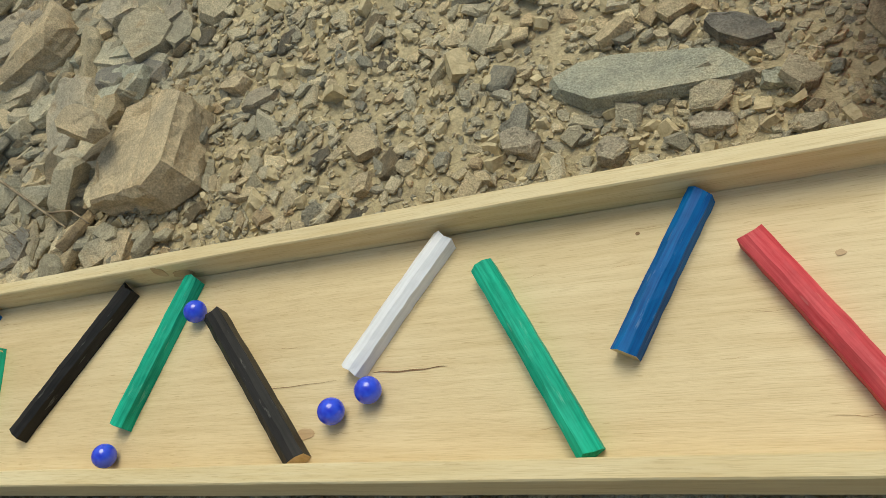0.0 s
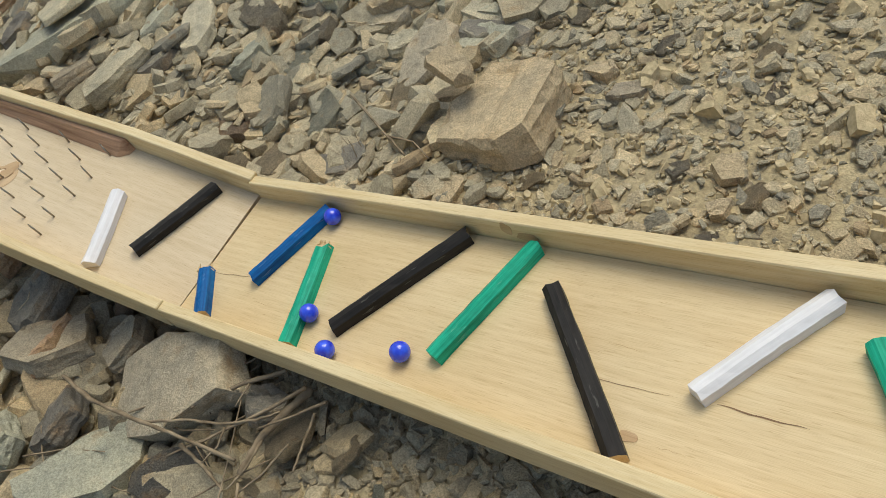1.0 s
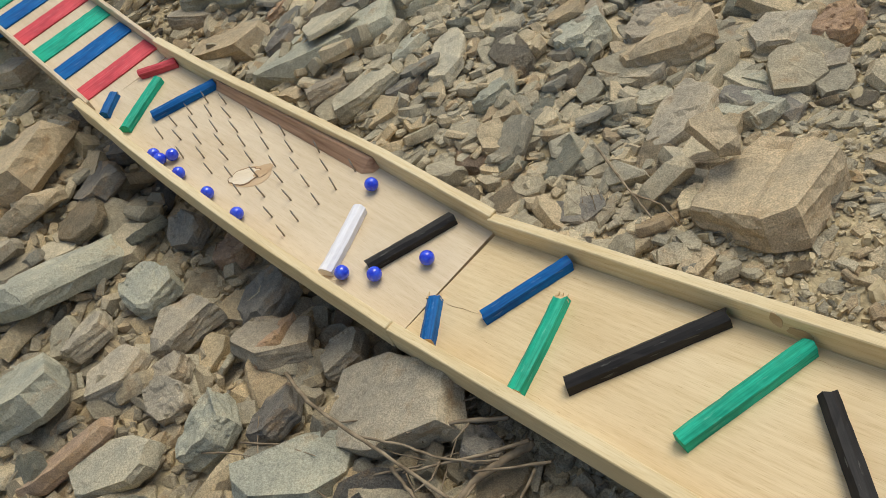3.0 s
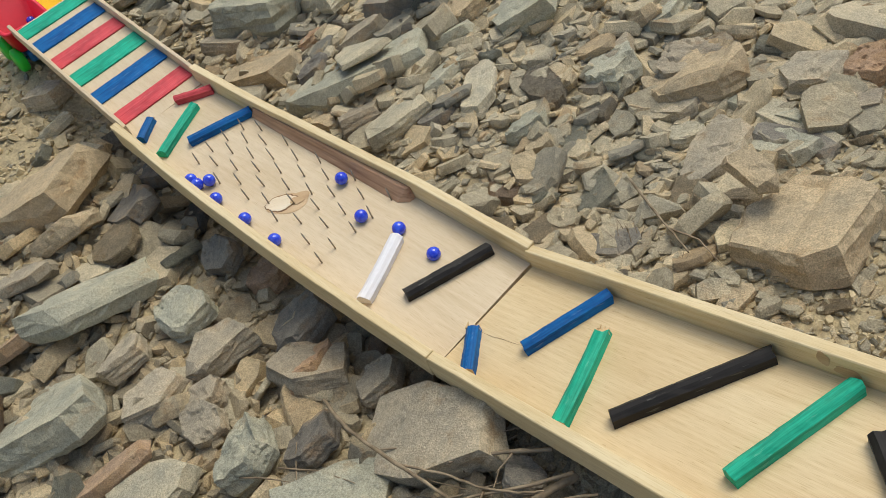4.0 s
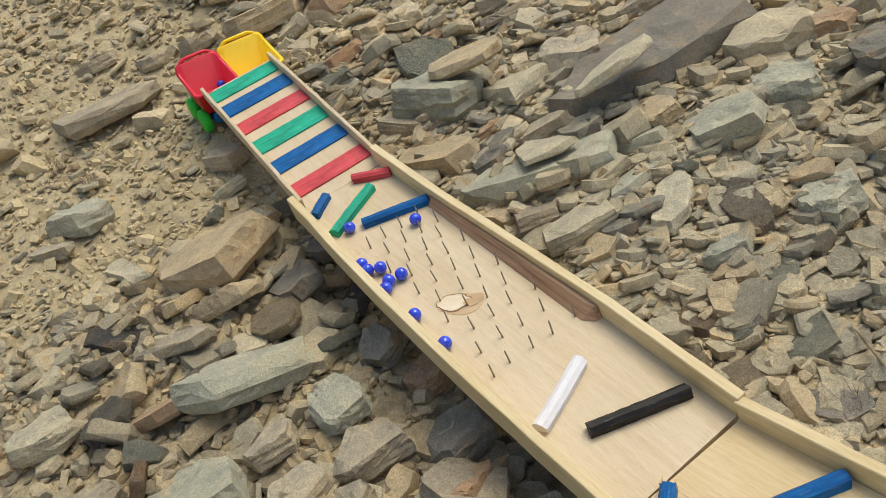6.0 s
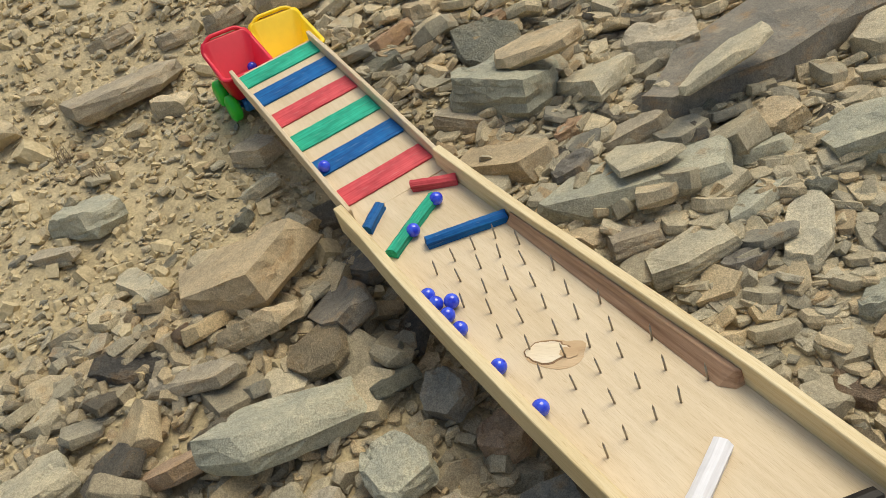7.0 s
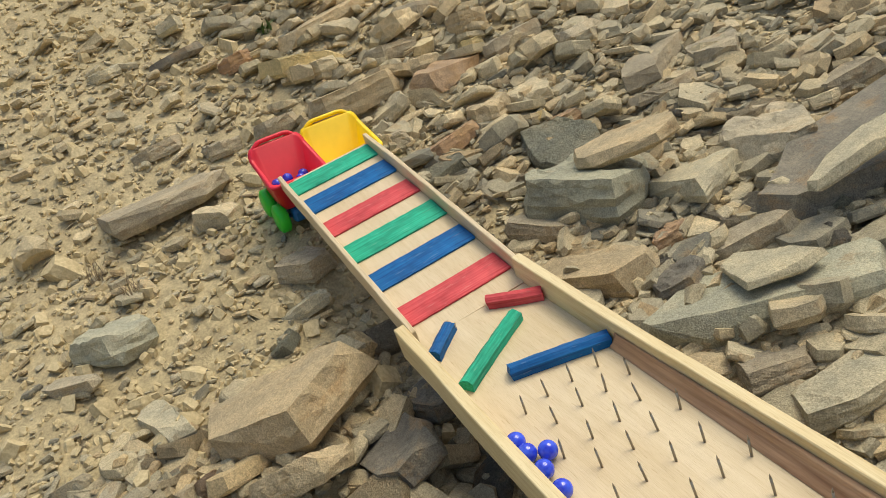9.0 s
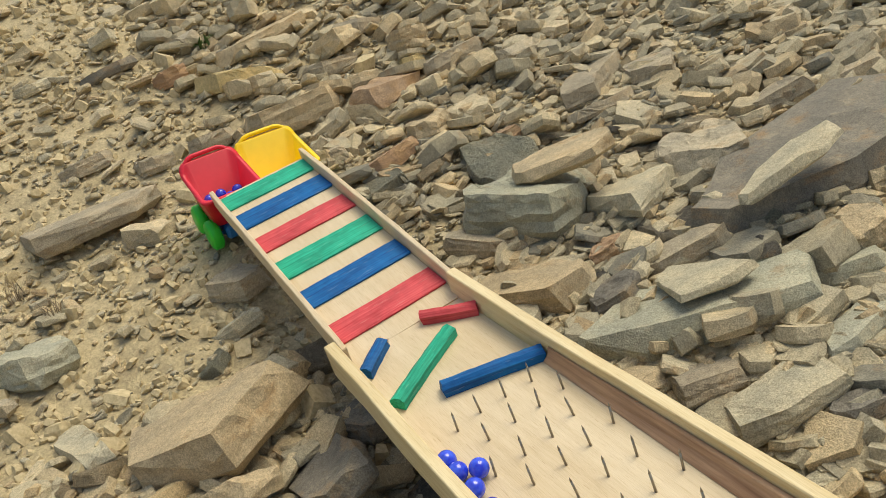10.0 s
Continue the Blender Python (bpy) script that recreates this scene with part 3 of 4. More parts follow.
SECS = {"A": GRADE, "B": GRADE @ SEC_B, "C": GRADE @ SEC_C, "T": Matrix()}
for x, y in ((-0.443, 0.0005), (-0.428, 0.0003), (-0.419, 0.0137), (-0.384, -0.0008), (-0.323, -0.0005), (-0.264, -0.0005)):
    add_marble("cobalt blue glass marble resting among nails").matrix_world = SECS["B"] @ pose(x, y, 0.0082, x * 4000, y * 3000, 0)
runners = [add_marble("cobalt blue glass marble rolling down the run") for _ in range(4)]
RUNS = [
    [(0, "A", 0.298, 0.011), (0.2, "A", 0.213, 0.02), (0.4, "A", 0.172, 0.03), (0.5, "A", 0.171, 0.034), (0.6, "A", 0.163, 0.051), (0.8, "A", 0.149, 0.095), (1, "A", 0.123, 0.128), (1.2, "A", 0.111, 0.103), (1.4, "A", 0.076, 0.034), (1.5, "A", 0.075, 0.023), (1.6, "A", 0.049, 0.033), (1.8, "B", -0.02, 0.069), (2, "B", -0.033, 0.08), (2.2, "B", -0.06, 0.056), (2.4, "B", -0.094, 0.008), (2.5, "B", -0.099, 0.022), (2.6, "B", -0.115, 0.037), (2.8, "B", -0.126, 0.076), (3, "B", -0.155, 0.115), (3.2, "B", -0.17, 0.096), (4.3, "B", -0.34, 0.117), (4.5, "B", -0.391, 0.106), (4.9, "B", -0.434, 0.101), (5.1, "B", -0.503, 0.044), (5.3, "B", -0.511, 0.002), (5.5, "B", -0.514, 0.015), (5.7, "B", -0.502, 0.029), (6.8, "C", -0.162, 0.0085), (7, "C", -0.211, 0.011), (7.2, "C", -0.241, 0.0085), (7.4, "C", -0.322, 0.0085), (7.5, "C", -0.387, 0.0085), (7.6, "C", -0.424, 0.0085), (7.8, "C", -0.519, 0.0085), (7.9, "T", 0, 0), (8.2, "T", -0.025, -0.001), (10, "T", -0.025, -0.001)],
    [(0, "A", 0.347, 0.108), (0.2, "A", 0.32, 0.063), (0.4, "A", 0.282, 0.028), (0.5, "A", 0.226, 0.034), (0.6, "A", 0.207, 0.016), (0.8, "A", 0.173, 0.021), (1, "A", 0.168, 0.034), (1.2, "A", 0.158, 0.067), (1.4, "A", 0.142, 0.118), (1.5, "A", 0.131, 0.13), (1.6, "A", 0.113, 0.126), (1.8, "A", 0.083, 0.071), (2, "A", 0.066, 0.029), (2.2, "A", 0.017, 0.059), (2.4, "B", -0.037, 0.072), (2.5, "B", -0.038, 0.054), (2.6, "B", -0.063, 0.034), (2.8, "B", -0.089, 0.013), (3, "B", -0.097, 0.012), (3.2, "B", -0.101, 0.037), (4.3, "B", -0.24, 0.086), (4.5, "B", -0.267, 0.053), (4.7, "B", -0.303, 0.068), (4.9, "B", -0.307, 0.052), (5.1, "B", -0.324, 0.022), (5.3, "B", -0.347, 0.014), (5.5, "B", -0.353, 0.015), (5.7, "B", -0.362, 0.022), (6.2, "B", -0.404, 0.0005), (6.8, "B", -0.407, 0.0004), (10, "B", -0.407, 0.0004)],
    [(0, "A", 0.473, 0.032), (0.2, "A", 0.413, 0.079), (0.4, "A", 0.349, 0.128), (0.5, "A", 0.342, 0.101), (0.6, "A", 0.327, 0.074), (0.8, "A", 0.288, 0.026), (1, "A", 0.207, 0.009), (1.2, "A", 0.179, 0.016), (1.4, "A", 0.162, 0.056), (1.5, "A", 0.158, 0.079), (1.6, "A", 0.14, 0.108), (1.8, "A", 0.114, 0.123), (2, "A", 0.095, 0.078), (2.2, "A", 0.068, 0.028), (2.4, "A", 0.028, 0.048), (2.5, "B", -0.007, 0.072), (2.6, "B", -0.046, 0.093), (2.8, "B", -0.04, 0.075), (3, "B", -0.066, 0.03), (3.2, "B", -0.089, 0.011), (4.3, "B", -0.212, 0.117), (4.5, "B", -0.274, 0.101), (4.9, "B", -0.376, 0.113), (5.1, "B", -0.409, 0.1), (5.3, "B", -0.44, 0.098), (5.5, "B", -0.435, 0.097), (5.7, "B", -0.44, 0.106), (6.8, "B", -0.543, 0.042), (7, "B", -0.56, 0.091), (7.2, "B", -0.557, 0.096), (7.4, "B", -0.585, 0.069), (7.5, "B", -0.608, 0.048), (7.6, "C", -0.151, 0.015), (7.8, "C", -0.229, 0.013), (8, "C", -0.307, 0.021), (8.2, "C", -0.387, 0.02), (8.4, "C", -0.455, 0.012), (8.6, "T", 0.02, -0.005), (8.9, "T", -0.0215, -0.0185), (10, "T", -0.0215, -0.0185)],
    [(0, "A", 0.496, 0.043), (0.2, "A", 0.451, 0.037), (0.4, "A", 0.407, 0.082), (0.5, "A", 0.372, 0.113), (0.6, "A", 0.353, 0.119), (0.8, "A", 0.321, 0.066), (1, "A", 0.274, 0.026), (1.2, "A", 0.204, 0.016), (1.4, "A", 0.18, 0.012), (1.5, "A", 0.179, 0.016), (1.6, "A", 0.164, 0.03), (1.8, "A", 0.149, 0.063), (2, "A", 0.14, 0.113), (2.2, "A", 0.12, 0.126), (2.4, "A", 0.093, 0.07), (2.5, "A", 0.073, 0.026), (2.6, "A", 0.065, 0.026), (2.8, "A", 0.017, 0.054), (3, "B", -0.033, 0.075), (3.2, "B", -0.045, 0.044), (4.3, "B", -0.176, 0.107), (4.5, "B", -0.271, 0.069), (4.7, "B", -0.275, 0.087), (4.9, "B", -0.3, 0.072), (5.1, "B", -0.347, 0.053), (5.3, "B", -0.38, 0.054), (5.5, "B", -0.375, 0.047), (5.7, "B", -0.366, 0.037), (6.8, "B", -0.525, 0.018), (7, "B", -0.536, 0.043), (7.2, "B", -0.54, 0.078), (7.4, "B", -0.556, 0.104), (7.5, "B", -0.571, 0.101), (7.6, "B", -0.6, 0.086), (7.8, "C", -0.138, 0.012), (8, "C", -0.192, 0.015), (8.2, "C", -0.259, 0.029), (8.4, "C", -0.359, 0.048), (8.6, "C", -0.453, 0.054), (8.8, "C", -0.549, 0.057), (8.95, "T", -0.01, 0.02), (9.2, "T", -0.008, 0.008), (10, "T", -0.008, 0.008)],
]

# ---- toy dump trucks ----
def hopper(lx, ly, h, wall=0.0028, flare=0.007):
    """An open plastic tipping tray: flared walls, rolled rim, a hand slot through its taller back lip."""
    bm = bmesh.new()

    def ring(dx, dy, z, back=0.0, r=0.010):
        pts = []
        for cx, cy, a0 in ((dx, dy, 0), (-dx, dy, 90), (-dx, -dy, 180), (dx, -dy, 270)):
            for k in range(5):
                a = radians(a0 + 22.5 * k)
                x = cx - math.copysign(r, cx) + r * math.cos(a)
                y = cy - math.copysign(r, cy) + r * math.sin(a)
                zz = z + back * max(0.0, (-x - dx * 0.45) / (dx * 0.55)) ** 2
                pts.append(bm.verts.new((x, y, zz)))
        return pts

    a, b = lx / 2, ly / 2
    rings = [ring(a - flare, b - flare, 0), ring(a, b, h, 0.021), ring(a + 0.003, b + 0.003, h + 0.0005, 0.021), ring(a + 0.003, b + 0.003, h + 0.004, 0.021),
             ring(a - wall, b - wall, h + 0.004, 0.021), ring(a - flare - wall, b - flare - wall, wall)]
    for p, q in zip(rings, rings[1:]):
        for k in range(20):
            bm.faces.new((p[k], p[(k + 1) % 20], q[(k + 1) % 20], q[k]))
    bm.faces.new(rings[0][::-1])
    bm.faces.new(rings[-1])
    bmesh.ops.recalc_face_normals(bm, faces=bm.faces[:])
    return bm


def grip(lx, ly, h):
    """The hooped hand-hold over the back lip."""
    bm = bmesh.new()
    path = []
    b = ly / 2 - 0.004
    for k in range(13):
        u = k / 12
        y = -b + 2 * b * u
        s = min(1.0, 4.2 * min(u, 1 - u))
        path.append(Vector((-lx / 2 - 0.001 - 0.004 * s, y, h + 0.017 + 0.012 * math.sin(s * math.pi / 2))))
    prev = None
    for i, p in enumerate(path):
        d = (path[min(i + 1, 12)] - path[max(i - 1, 0)]).normalized()
        n = Vector((1, 0, 0))
        m = d.cross(n).normalized()
        ring = [bm.verts.new(p + n * 0.0034 * math.cos(a) + m * 0.0034 * math.sin(a)) for a in (6.2832 * k / 8 for k in range(8))]
        if prev:
            for k in range(8):
                bm.faces.new((prev[k], prev[(k + 1) % 8], ring[(k + 1) % 8], ring[k]))
        prev = ring
    bmesh.ops.recalc_face_normals(bm, faces=bm.faces[:])
    return bm


def wheel_mesh(r=0.021, w=0.016):
    bm = bmesh.new()
    prof = ((0.0, w / 2 - 0.003), (r * 0.35, w / 2 - 0.003), (r * 0.42, w / 2), (r * 0.8, w / 2), (r, w / 2 - 0.003), (r, -w / 2 + 0.003), (r * 0.8, -w / 2), (0.0, -w / 2))
    n = 28
    rings = [[bm.verts.new((rad * math.cos(6.2832 * k / n), y, rad * math.sin(6.2832 * k / n))) for k in range(n)] if rad else [bm.verts.new((0, y, 0))] for rad, y in prof]
    for p, q in zip(rings, rings[1:]):
        for k in range(n):
            f = [p[k % len(p)], p[(k + 1) % len(p)], q[(k + 1) % len(q)], q[k % len(q)]]
            f = list(dict.fromkeys(f))
            bm.faces.new(f)
    bmesh.ops.recalc_face_normals(bm, faces=bm.faces[:])
    return bm


def truck(m, tray_mat, label, lx, ly, tray_z=0.036, tray_h=0.040):
    t = new("toy_dump_truck")
    t.matrix_world = m
    tagged(t, label, "toy truck", group="plastic toy trucks")
    tray = part("tray", hopper(lx, ly, tray_h), tray_mat, t, m=pose(0, 0, tray_z), smooth=False)
    tray.data.polygons.foreach_set("use_smooth", [True] * len(tray.data.polygons))
    part("grip", grip(lx, ly, tray_h), tray_mat, tray, smooth=True)
    ch = part("chassis", box(-lx * 0.52, lx * 0.52, -ly * 0.30, ly * 0.30, 0.014, 0.034, 0.004), BLUE_TOY, t, "blue plastic chassis")
    for x in (-lx * 0.30, lx * 0.30):
        for y in (-ly * 0.47, ly * 0.47):
            part("wheel", wheel_mesh(), GREEN_TOY, t, "green plastic wheel", pose(x, y, 0.021), True)
        part("axle", box(x - 0.002, x + 0.002, -ly * 0.42, ly * 0.42, 0.017, 0.021, 0.0005), BLUE_TOY, t)
    return t


TRUCK = pose(-1.044, -0.007, 0.371, 8, 0, 3)
truck(TRUCK, RED_TOY, "red plastic toy dump truck with green wheels", 0.088, 0.080)
truck(pose(-1.060, 0.080, 0.377, 8, 0, 2), YELLOW_TOY, "yellow plastic toy dump truck beside the red one", 0.092, 0.088)
for x, y in ((-0.019, 0.022), (0.012, 0.012), (0.006, -0.012)):
    add_marble("blue glass marble lying in the red truck").matrix_world = TRUCK @ pose(x, y, 0.0475, 40, 10, 0)


# a red plastic tray at the head of the slope
tray = new("toy_tray", mesh_of("toy_tray", hopper(0.16, 0.20, 0.05), RED_TOY, True))
tray.matrix_world = GRADE @ pose(0.862, 0.270, -0.021)
tagged(tray, "scuffed red plastic toy tray beside the run", "toy")

# dry twigs and roots beside and under the run
def twig(points, r0, r1, label, seed):
    rr_ = random.Random(seed)
    bm = bmesh.new()
    pts = [Vector(p) for p in points]
    fine = []
    for i in range(len(pts) - 1):
        for k in range(5):
            u = k / 5
            p = pts[i].lerp(pts[i + 1], u)
            fine.append(p + Vector([rr_.uniform(-1, 1) * r0 * 0.25 for _ in range(3)]))
    fine.append(pts[-1])
    prev = None
    for i, p in enumerate(fine):
        d = (fine[min(i + 1, len(fine) - 1)] - fine[max(i - 1, 0)]).normalized()
        n = d.orthogonal().normalized() if prev is None else (last_n - d * last_n.dot(d)).normalized()
        last_n = n
        m = d.cross(n)
        r = (r0 + (r1 - r0) * i / (len(fine) - 1)) * rr_.uniform(0.85, 1.2)
        ring = [bm.verts.new(p + n * r * math.cos(a) + m * r * math.sin(a)) for a in (6.2832 * k / 6 for k in range(6))]
        if prev:
            for k in range(6):
                bm.faces.new((prev[k], prev[(k + 1) % 6], ring[(k + 1) % 6], ring[k]))
        else:
            bm.faces.new(ring[::-1])
        prev = ring
    bm.faces.new(prev)
    bmesh.ops.recalc_face_normals(bm, faces=bm.faces[:])
    ob = new("twig", mesh_of("twig", bm, TWIG, True))
    ob.matrix_world = GRADE
    return tagged(ob, label, "twig", group="dry twigs")


def over(x, y, h):
    return (x, y, lie(x, y) + h)


for k, (pts, r0, r1) in enumerate((
    (((-0.090, -0.097, 0.03), (-0.038, -0.104, 0.03), (0.036, -0.099, 0.03), (0.108, -0.093, 0.03), (0.165, -0.090, 0.03)), 0.0022, 0.0016),
    (((0.039, -0.098, 0.03), (0.093, -0.079, 0.03), (0.125, -0.072, 0.03), (0.162, -0.056, 0.03), (0.178, -0.043, 0.03)), 0.0014, 0.0009),
    (((0.087, -0.099, 0.02), (0.122, -0.104, 0.02), (0.161, -0.113, 0.02)), 0.002, 0.0012),
    (((0.186, -0.016, 0.02), (0.174, -0.040, 0.02), (0.164, -0.069, 0.02), (0.167, -0.097, 0.02)), 0.004, 0.0025),
    (((0.190, -0.018, 0.028), (0.157, -0.052, 0.028), (0.129, -0.077, 0.028), (0.109, -0.097, 0.028)), 0.0018, 0.001),
    (((0.159, -0.011, 0.03), (0.123, -0.036, 0.03), (0.091, -0.060, 0.03), (0.085, -0.070, 0.03)), 0.002, 0.001),
    (((0.222, -0.024, 0.03), (0.192, -0.044, 0.03), (0.167, -0.062, 0.03)), 0.0012, 0.0008),
    (((0.133, -0.072, 0.03), (0.140, -0.087, 0.03), (0.134, -0.104, 0.03)), 0.001, 0.0006),
    (((0.132, -0.033, 0.03), (0.132, -0.054, 0.03)), 0.001, 0.0006),
    (((0.205, -0.032, 0.02), (0.212, -0.057, 0.02), (0.219, -0.078, 0.02)), 0.0014, 0.0008),
    (((0.168, -0.067, 0.02), (0.169, -0.091, 0.02), (0.164, -0.110, 0.02)), 0.0013, 0.0008),
    (((0.198, -0.061, 0.02), (0.189, -0.089, 0.02), (0.177, -0.107, 0.02)), 0.0012, 0.0007),
    (((-0.005, 0.305, 0.02), (0.046, 0.275, 0.02), (0.096, 0.246, 0.02), (0.126, 0.228, 0.02)), 0.0016, 0.001),
    (((0.085, 0.252, 0.02), (0.126, 0.246, 0.02), (0.161, 0.225, 0.02)), 0.001, 0.0006),
)):
    twig([over(*p) for p in pts], r0, r1, "dry bare twig lying over dark stones", 300 + k)
rt_ = random.Random(71)
for k in range(34):
    x, y, a = rt_.uniform(-0.08, 0.62), rt_.uniform(-0.20, -0.02), rt_.gauss(0.35, 0.6)
    n_ = rt_.uniform(0.02, 0.055)
    lift = rt_.uniform(0.008, 0.02)
    bend = rt_.gauss(0, 0.004)
    ends = [(x + n_ * u * math.cos(a) - bend * u * u * math.sin(a), y + n_ * u * math.sin(a) + bend * u * u * math.cos(a)) for u in (-1, 0, 1)]
    twig([over(p, q, lift) for p, q in ends], rt_.uniform(0.0007, 0.0014), 0.0005, "thin dry twig lying over dark stones", 400 + k)


# ---- loose stone ----
R = random.Random(11)
TONES = "GGGMMMTTPDDR"
VARS = []
for k in range(32):
    asp = R.uniform(0.55, 0.95)
    thick = R.uniform(0.15, 0.34)
    VARS.append(mesh_of("rock", slab_mesh(100 + k, 1.0, asp, thick, R.uniform(-0.4, 0.4)), ROCKS[TONES[k % 12]]))


def on_ground(x, y, lift, rx, ry, rz):
    return GRADE @ pose(x, y, lie(x, y) + lift, rx, ry, rz)


TAKEN = []


LABELS = {"G": "grey-green angular shale slab lying on the slope", "M": "brown-grey angular shale stone on the slope", "T": "tan sandstone block lying on the slope", "P": "pale flat shale stone on the slope",
          "D": "dark grey shale block lying among rubble", "R": "rust-brown stone lying among rubble", "Y": "yellowish layered stone on the slope"}
def slab(x, y, length, breadth, thick, turn, tone, taper=0.0, lift=0.0):
    """One loose stone: where it lies, its size and turn, how it narrows along its length; lift: it lies that high on another."""
    k = len(TAKEN)
    ob = new("rock", mesh_of("rock", slab_mesh(900 + k * 3, length, breadth, thick, taper), SLABS[tone]))
    tip = 2.5 if lift else 11.0 if y < 0.0 and x > -0.65 else 5.0
    ob.matrix_world = on_ground(x, y, lift + thick * 0.45 if lift else thick * 0.22, R.gauss(0, tip), R.gauss(0, tip), turn)
    tagged(ob, LABELS[tone] if not lift else LIFTED, "rock", group="loose shale stones")
    TAKEN.append((x, y, min(length, breadth * 1.3) * 0.46))


LIFTED = "thin layered slab lying on a larger stone"
slab(-1.201, -0.148, 0.226, 0.166, 0.032, 82, "M", 0.35)
slab(-0.904, -0.026, 0.076, 0.063, 0.0305, 36, "M", 0)
slab(-0.947, -0.280, 0.117, 0.097, 0.0398, 32, "G", 0)
slab(-0.688, -0.151, 0.206, 0.130, 0.0543, 51, "T", 0.1)
slab(-0.598, -0.169, 0.115, 0.057, 0.0271, 53, "T", 0)
slab(-0.782, -0.265, 0.164, 0.041, 0.019, 17, "P", 0)
slab(-0.563, -0.073, 0.108, 0.074, 0.0298, 8, "D", 0)
slab(-0.624, -0.010, 0.075, 0.060, 0.0257, 17, "D", 0)
slab(-0.856, -0.062, 0.078, 0.036, 0.0199, 65, "P", 0.3)
slab(-1.333, 0.189, 0.158, 0.070, 0.0329, 90, "Y", 0)
slab(-1.415, 0.276, 0.206, 0.077, 0.03, 95, "T", 0.2)
slab(-1.202, 0.224, 0.185, 0.110, 0.0487, 84, "T", 0)
slab(-1.152, 0.378, 0.189, 0.084, 0.0384, 124, "R", 0)
slab(-1.272, 0.336, 0.107, 0.064, 0.03, 77, "M", 0)
slab(-1.240, 0.490, 0.081, 0.095, 0.04, 62, "T", 0)
slab(-1.164, 0.525, 0.174, 0.068, 0.03, 99, "M", 0.3)
slab(-1.333, 0.449, 0.161, 0.055, 0.0274, 129, "M", 0)
slab(-1.572, 0.037, 0.134, 0.071, 0.0289, 2, "P", 0)
slab(-1.489, 0.179, 0.107, 0.052, 0.0261, 136, "M", 0)
slab(-1.478, 0.007, 0.116, 0.051, 0.02, 70, "D", 0)
slab(-1.409, 0.096, 0.068, 0.066, 0.03, 59, "R", 0)
slab(-1.525, -0.123, 0.071, 0.042, 0.02, 65, "P", 0)
slab(-1.299, -0.113, 0.092, 0.045, 0.0234, 82, "M", 0)
slab(-1.247, -0.019, 0.073, 0.050, 0.0254, 82, "M", 0)
slab(-1.234, 0.079, 0.088, 0.061, 0.0298, 89, "M", 0)
slab(-0.738, 0.316, 0.162, 0.152, 0.0648, 26, "G", 0)
slab(-0.703, 0.362, 0.143, 0.086, 0.02, 44, "T", 0, 0.06)
slab(-0.664, 0.417, 0.185, 0.106, 0.03, -48, "P", 0)
slab(-0.652, 0.528, 0.114, 0.141, 0.05, 45, "M", 0)
slab(-0.532, 0.580, 0.400, 0.153, 0.0591, 93, "D", -0.5)
slab(-0.472, 0.475, 0.156, 0.052, 0.016, 85, "P", -0.3, 0.062)
slab(-0.462, 0.286, 0.238, 0.096, 0.03, 51, "G", 0.2)
slab(-0.456, 0.310, 0.098, 0.091, 0.012, 47, "P", 0.6, 0.03)
slab(-0.732, 0.239, 0.117, 0.047, 0.0244, 37, "M", 0)
slab(-0.627, 0.217, 0.151, 0.071, 0.0325, 24, "T", 0)
slab(-0.537, 0.261, 0.070, 0.045, 0.0236, 70, "D", 0)
slab(-0.535, 0.354, 0.108, 0.053, 0.0266, 55, "M", 0.2)
slab(-0.596, 0.308, 0.038, 0.053, 0.0266, 33, "R", 0)
slab(-0.398, 0.420, 0.092, 0.044, 0.02, 68, "G", -0.3)
slab(-0.418, 0.478, 0.065, 0.061, 0.0297, 69, "T", 0)
slab(-0.398, 0.231, 0.067, 0.045, 0.0233, 67, "M", 0)
slab(-0.341, 0.250, 0.108, 0.051, 0.0244, 77, "P", 0)
slab(-0.344, 0.351, 0.092, 0.035, 0.018, 88, "G", 0)
slab(-0.460, 0.194, 0.075, 0.029, 0.0164, 15, "T", 0)
slab(-0.299, 0.284, 0.058, 0.030, 0.0169, 79, "D", 0)
slab(-0.290, 0.213, 0.050, 0.019, 0.0132, 65, "P", 0)
slab(-0.669, 0.691, 0.101, 0.061, 0.0295, 62, "M", 0)
slab(-0.929, 0.613, 0.202, 0.082, 0.03, 109, "M", 0.2)
slab(-0.860, 0.566, 0.141, 0.049, 0.02, 85, "M", 0.3)
slab(-0.869, 0.681, 0.090, 0.095, 0.03, 56, "M", 0)
slab(-0.889, 0.470, 0.032, 0.046, 0.0237, 47, "M", 0)
slab(-1.000, 0.351, 0.072, 0.084, 0.0384, 58, "T", 0)
slab(-0.908, 0.415, 0.058, 0.041, 0.02, 54, "R", 0)
slab(-0.976, 0.259, 0.125, 0.053, 0.0266, 99, "R", 0)
slab(-1.051, 0.202, 0.048, 0.078, 0.03, 88, "M", 0)
slab(-0.947, 0.396, 0.036, 0.026, 0.0161, 106, "Y", 0)
slab(-1.196, 0.458, 0.048, 0.034, 0.019, 65, "Y", 0)
slab(-0.647, 0.808, 0.119, 0.077, 0.02, 49, "M", 0)
slab(-1.087, 0.594, 0.106, 0.081, 0.03, 101, "M", 0)
slab(-0.284, 0.358, 0.123, 0.050, 0.02, -57, "P", 0)
slab(-0.331, 0.634, 0.098, 0.088, 0.0399, 41, "G", 0)
slab(-0.328, 0.505, 0.127, 0.092, 0.04, 30, "G", 0)
slab(-0.232, 0.749, 0.115, 0.156, 0.0663, 67, "D", 0)
slab(-0.377, 0.793, 0.093, 0.082, 0.03, 38, "R", 0)
slab(-0.068, 0.509, 0.063, 0.092, 0.0415, 29, "M", 0)
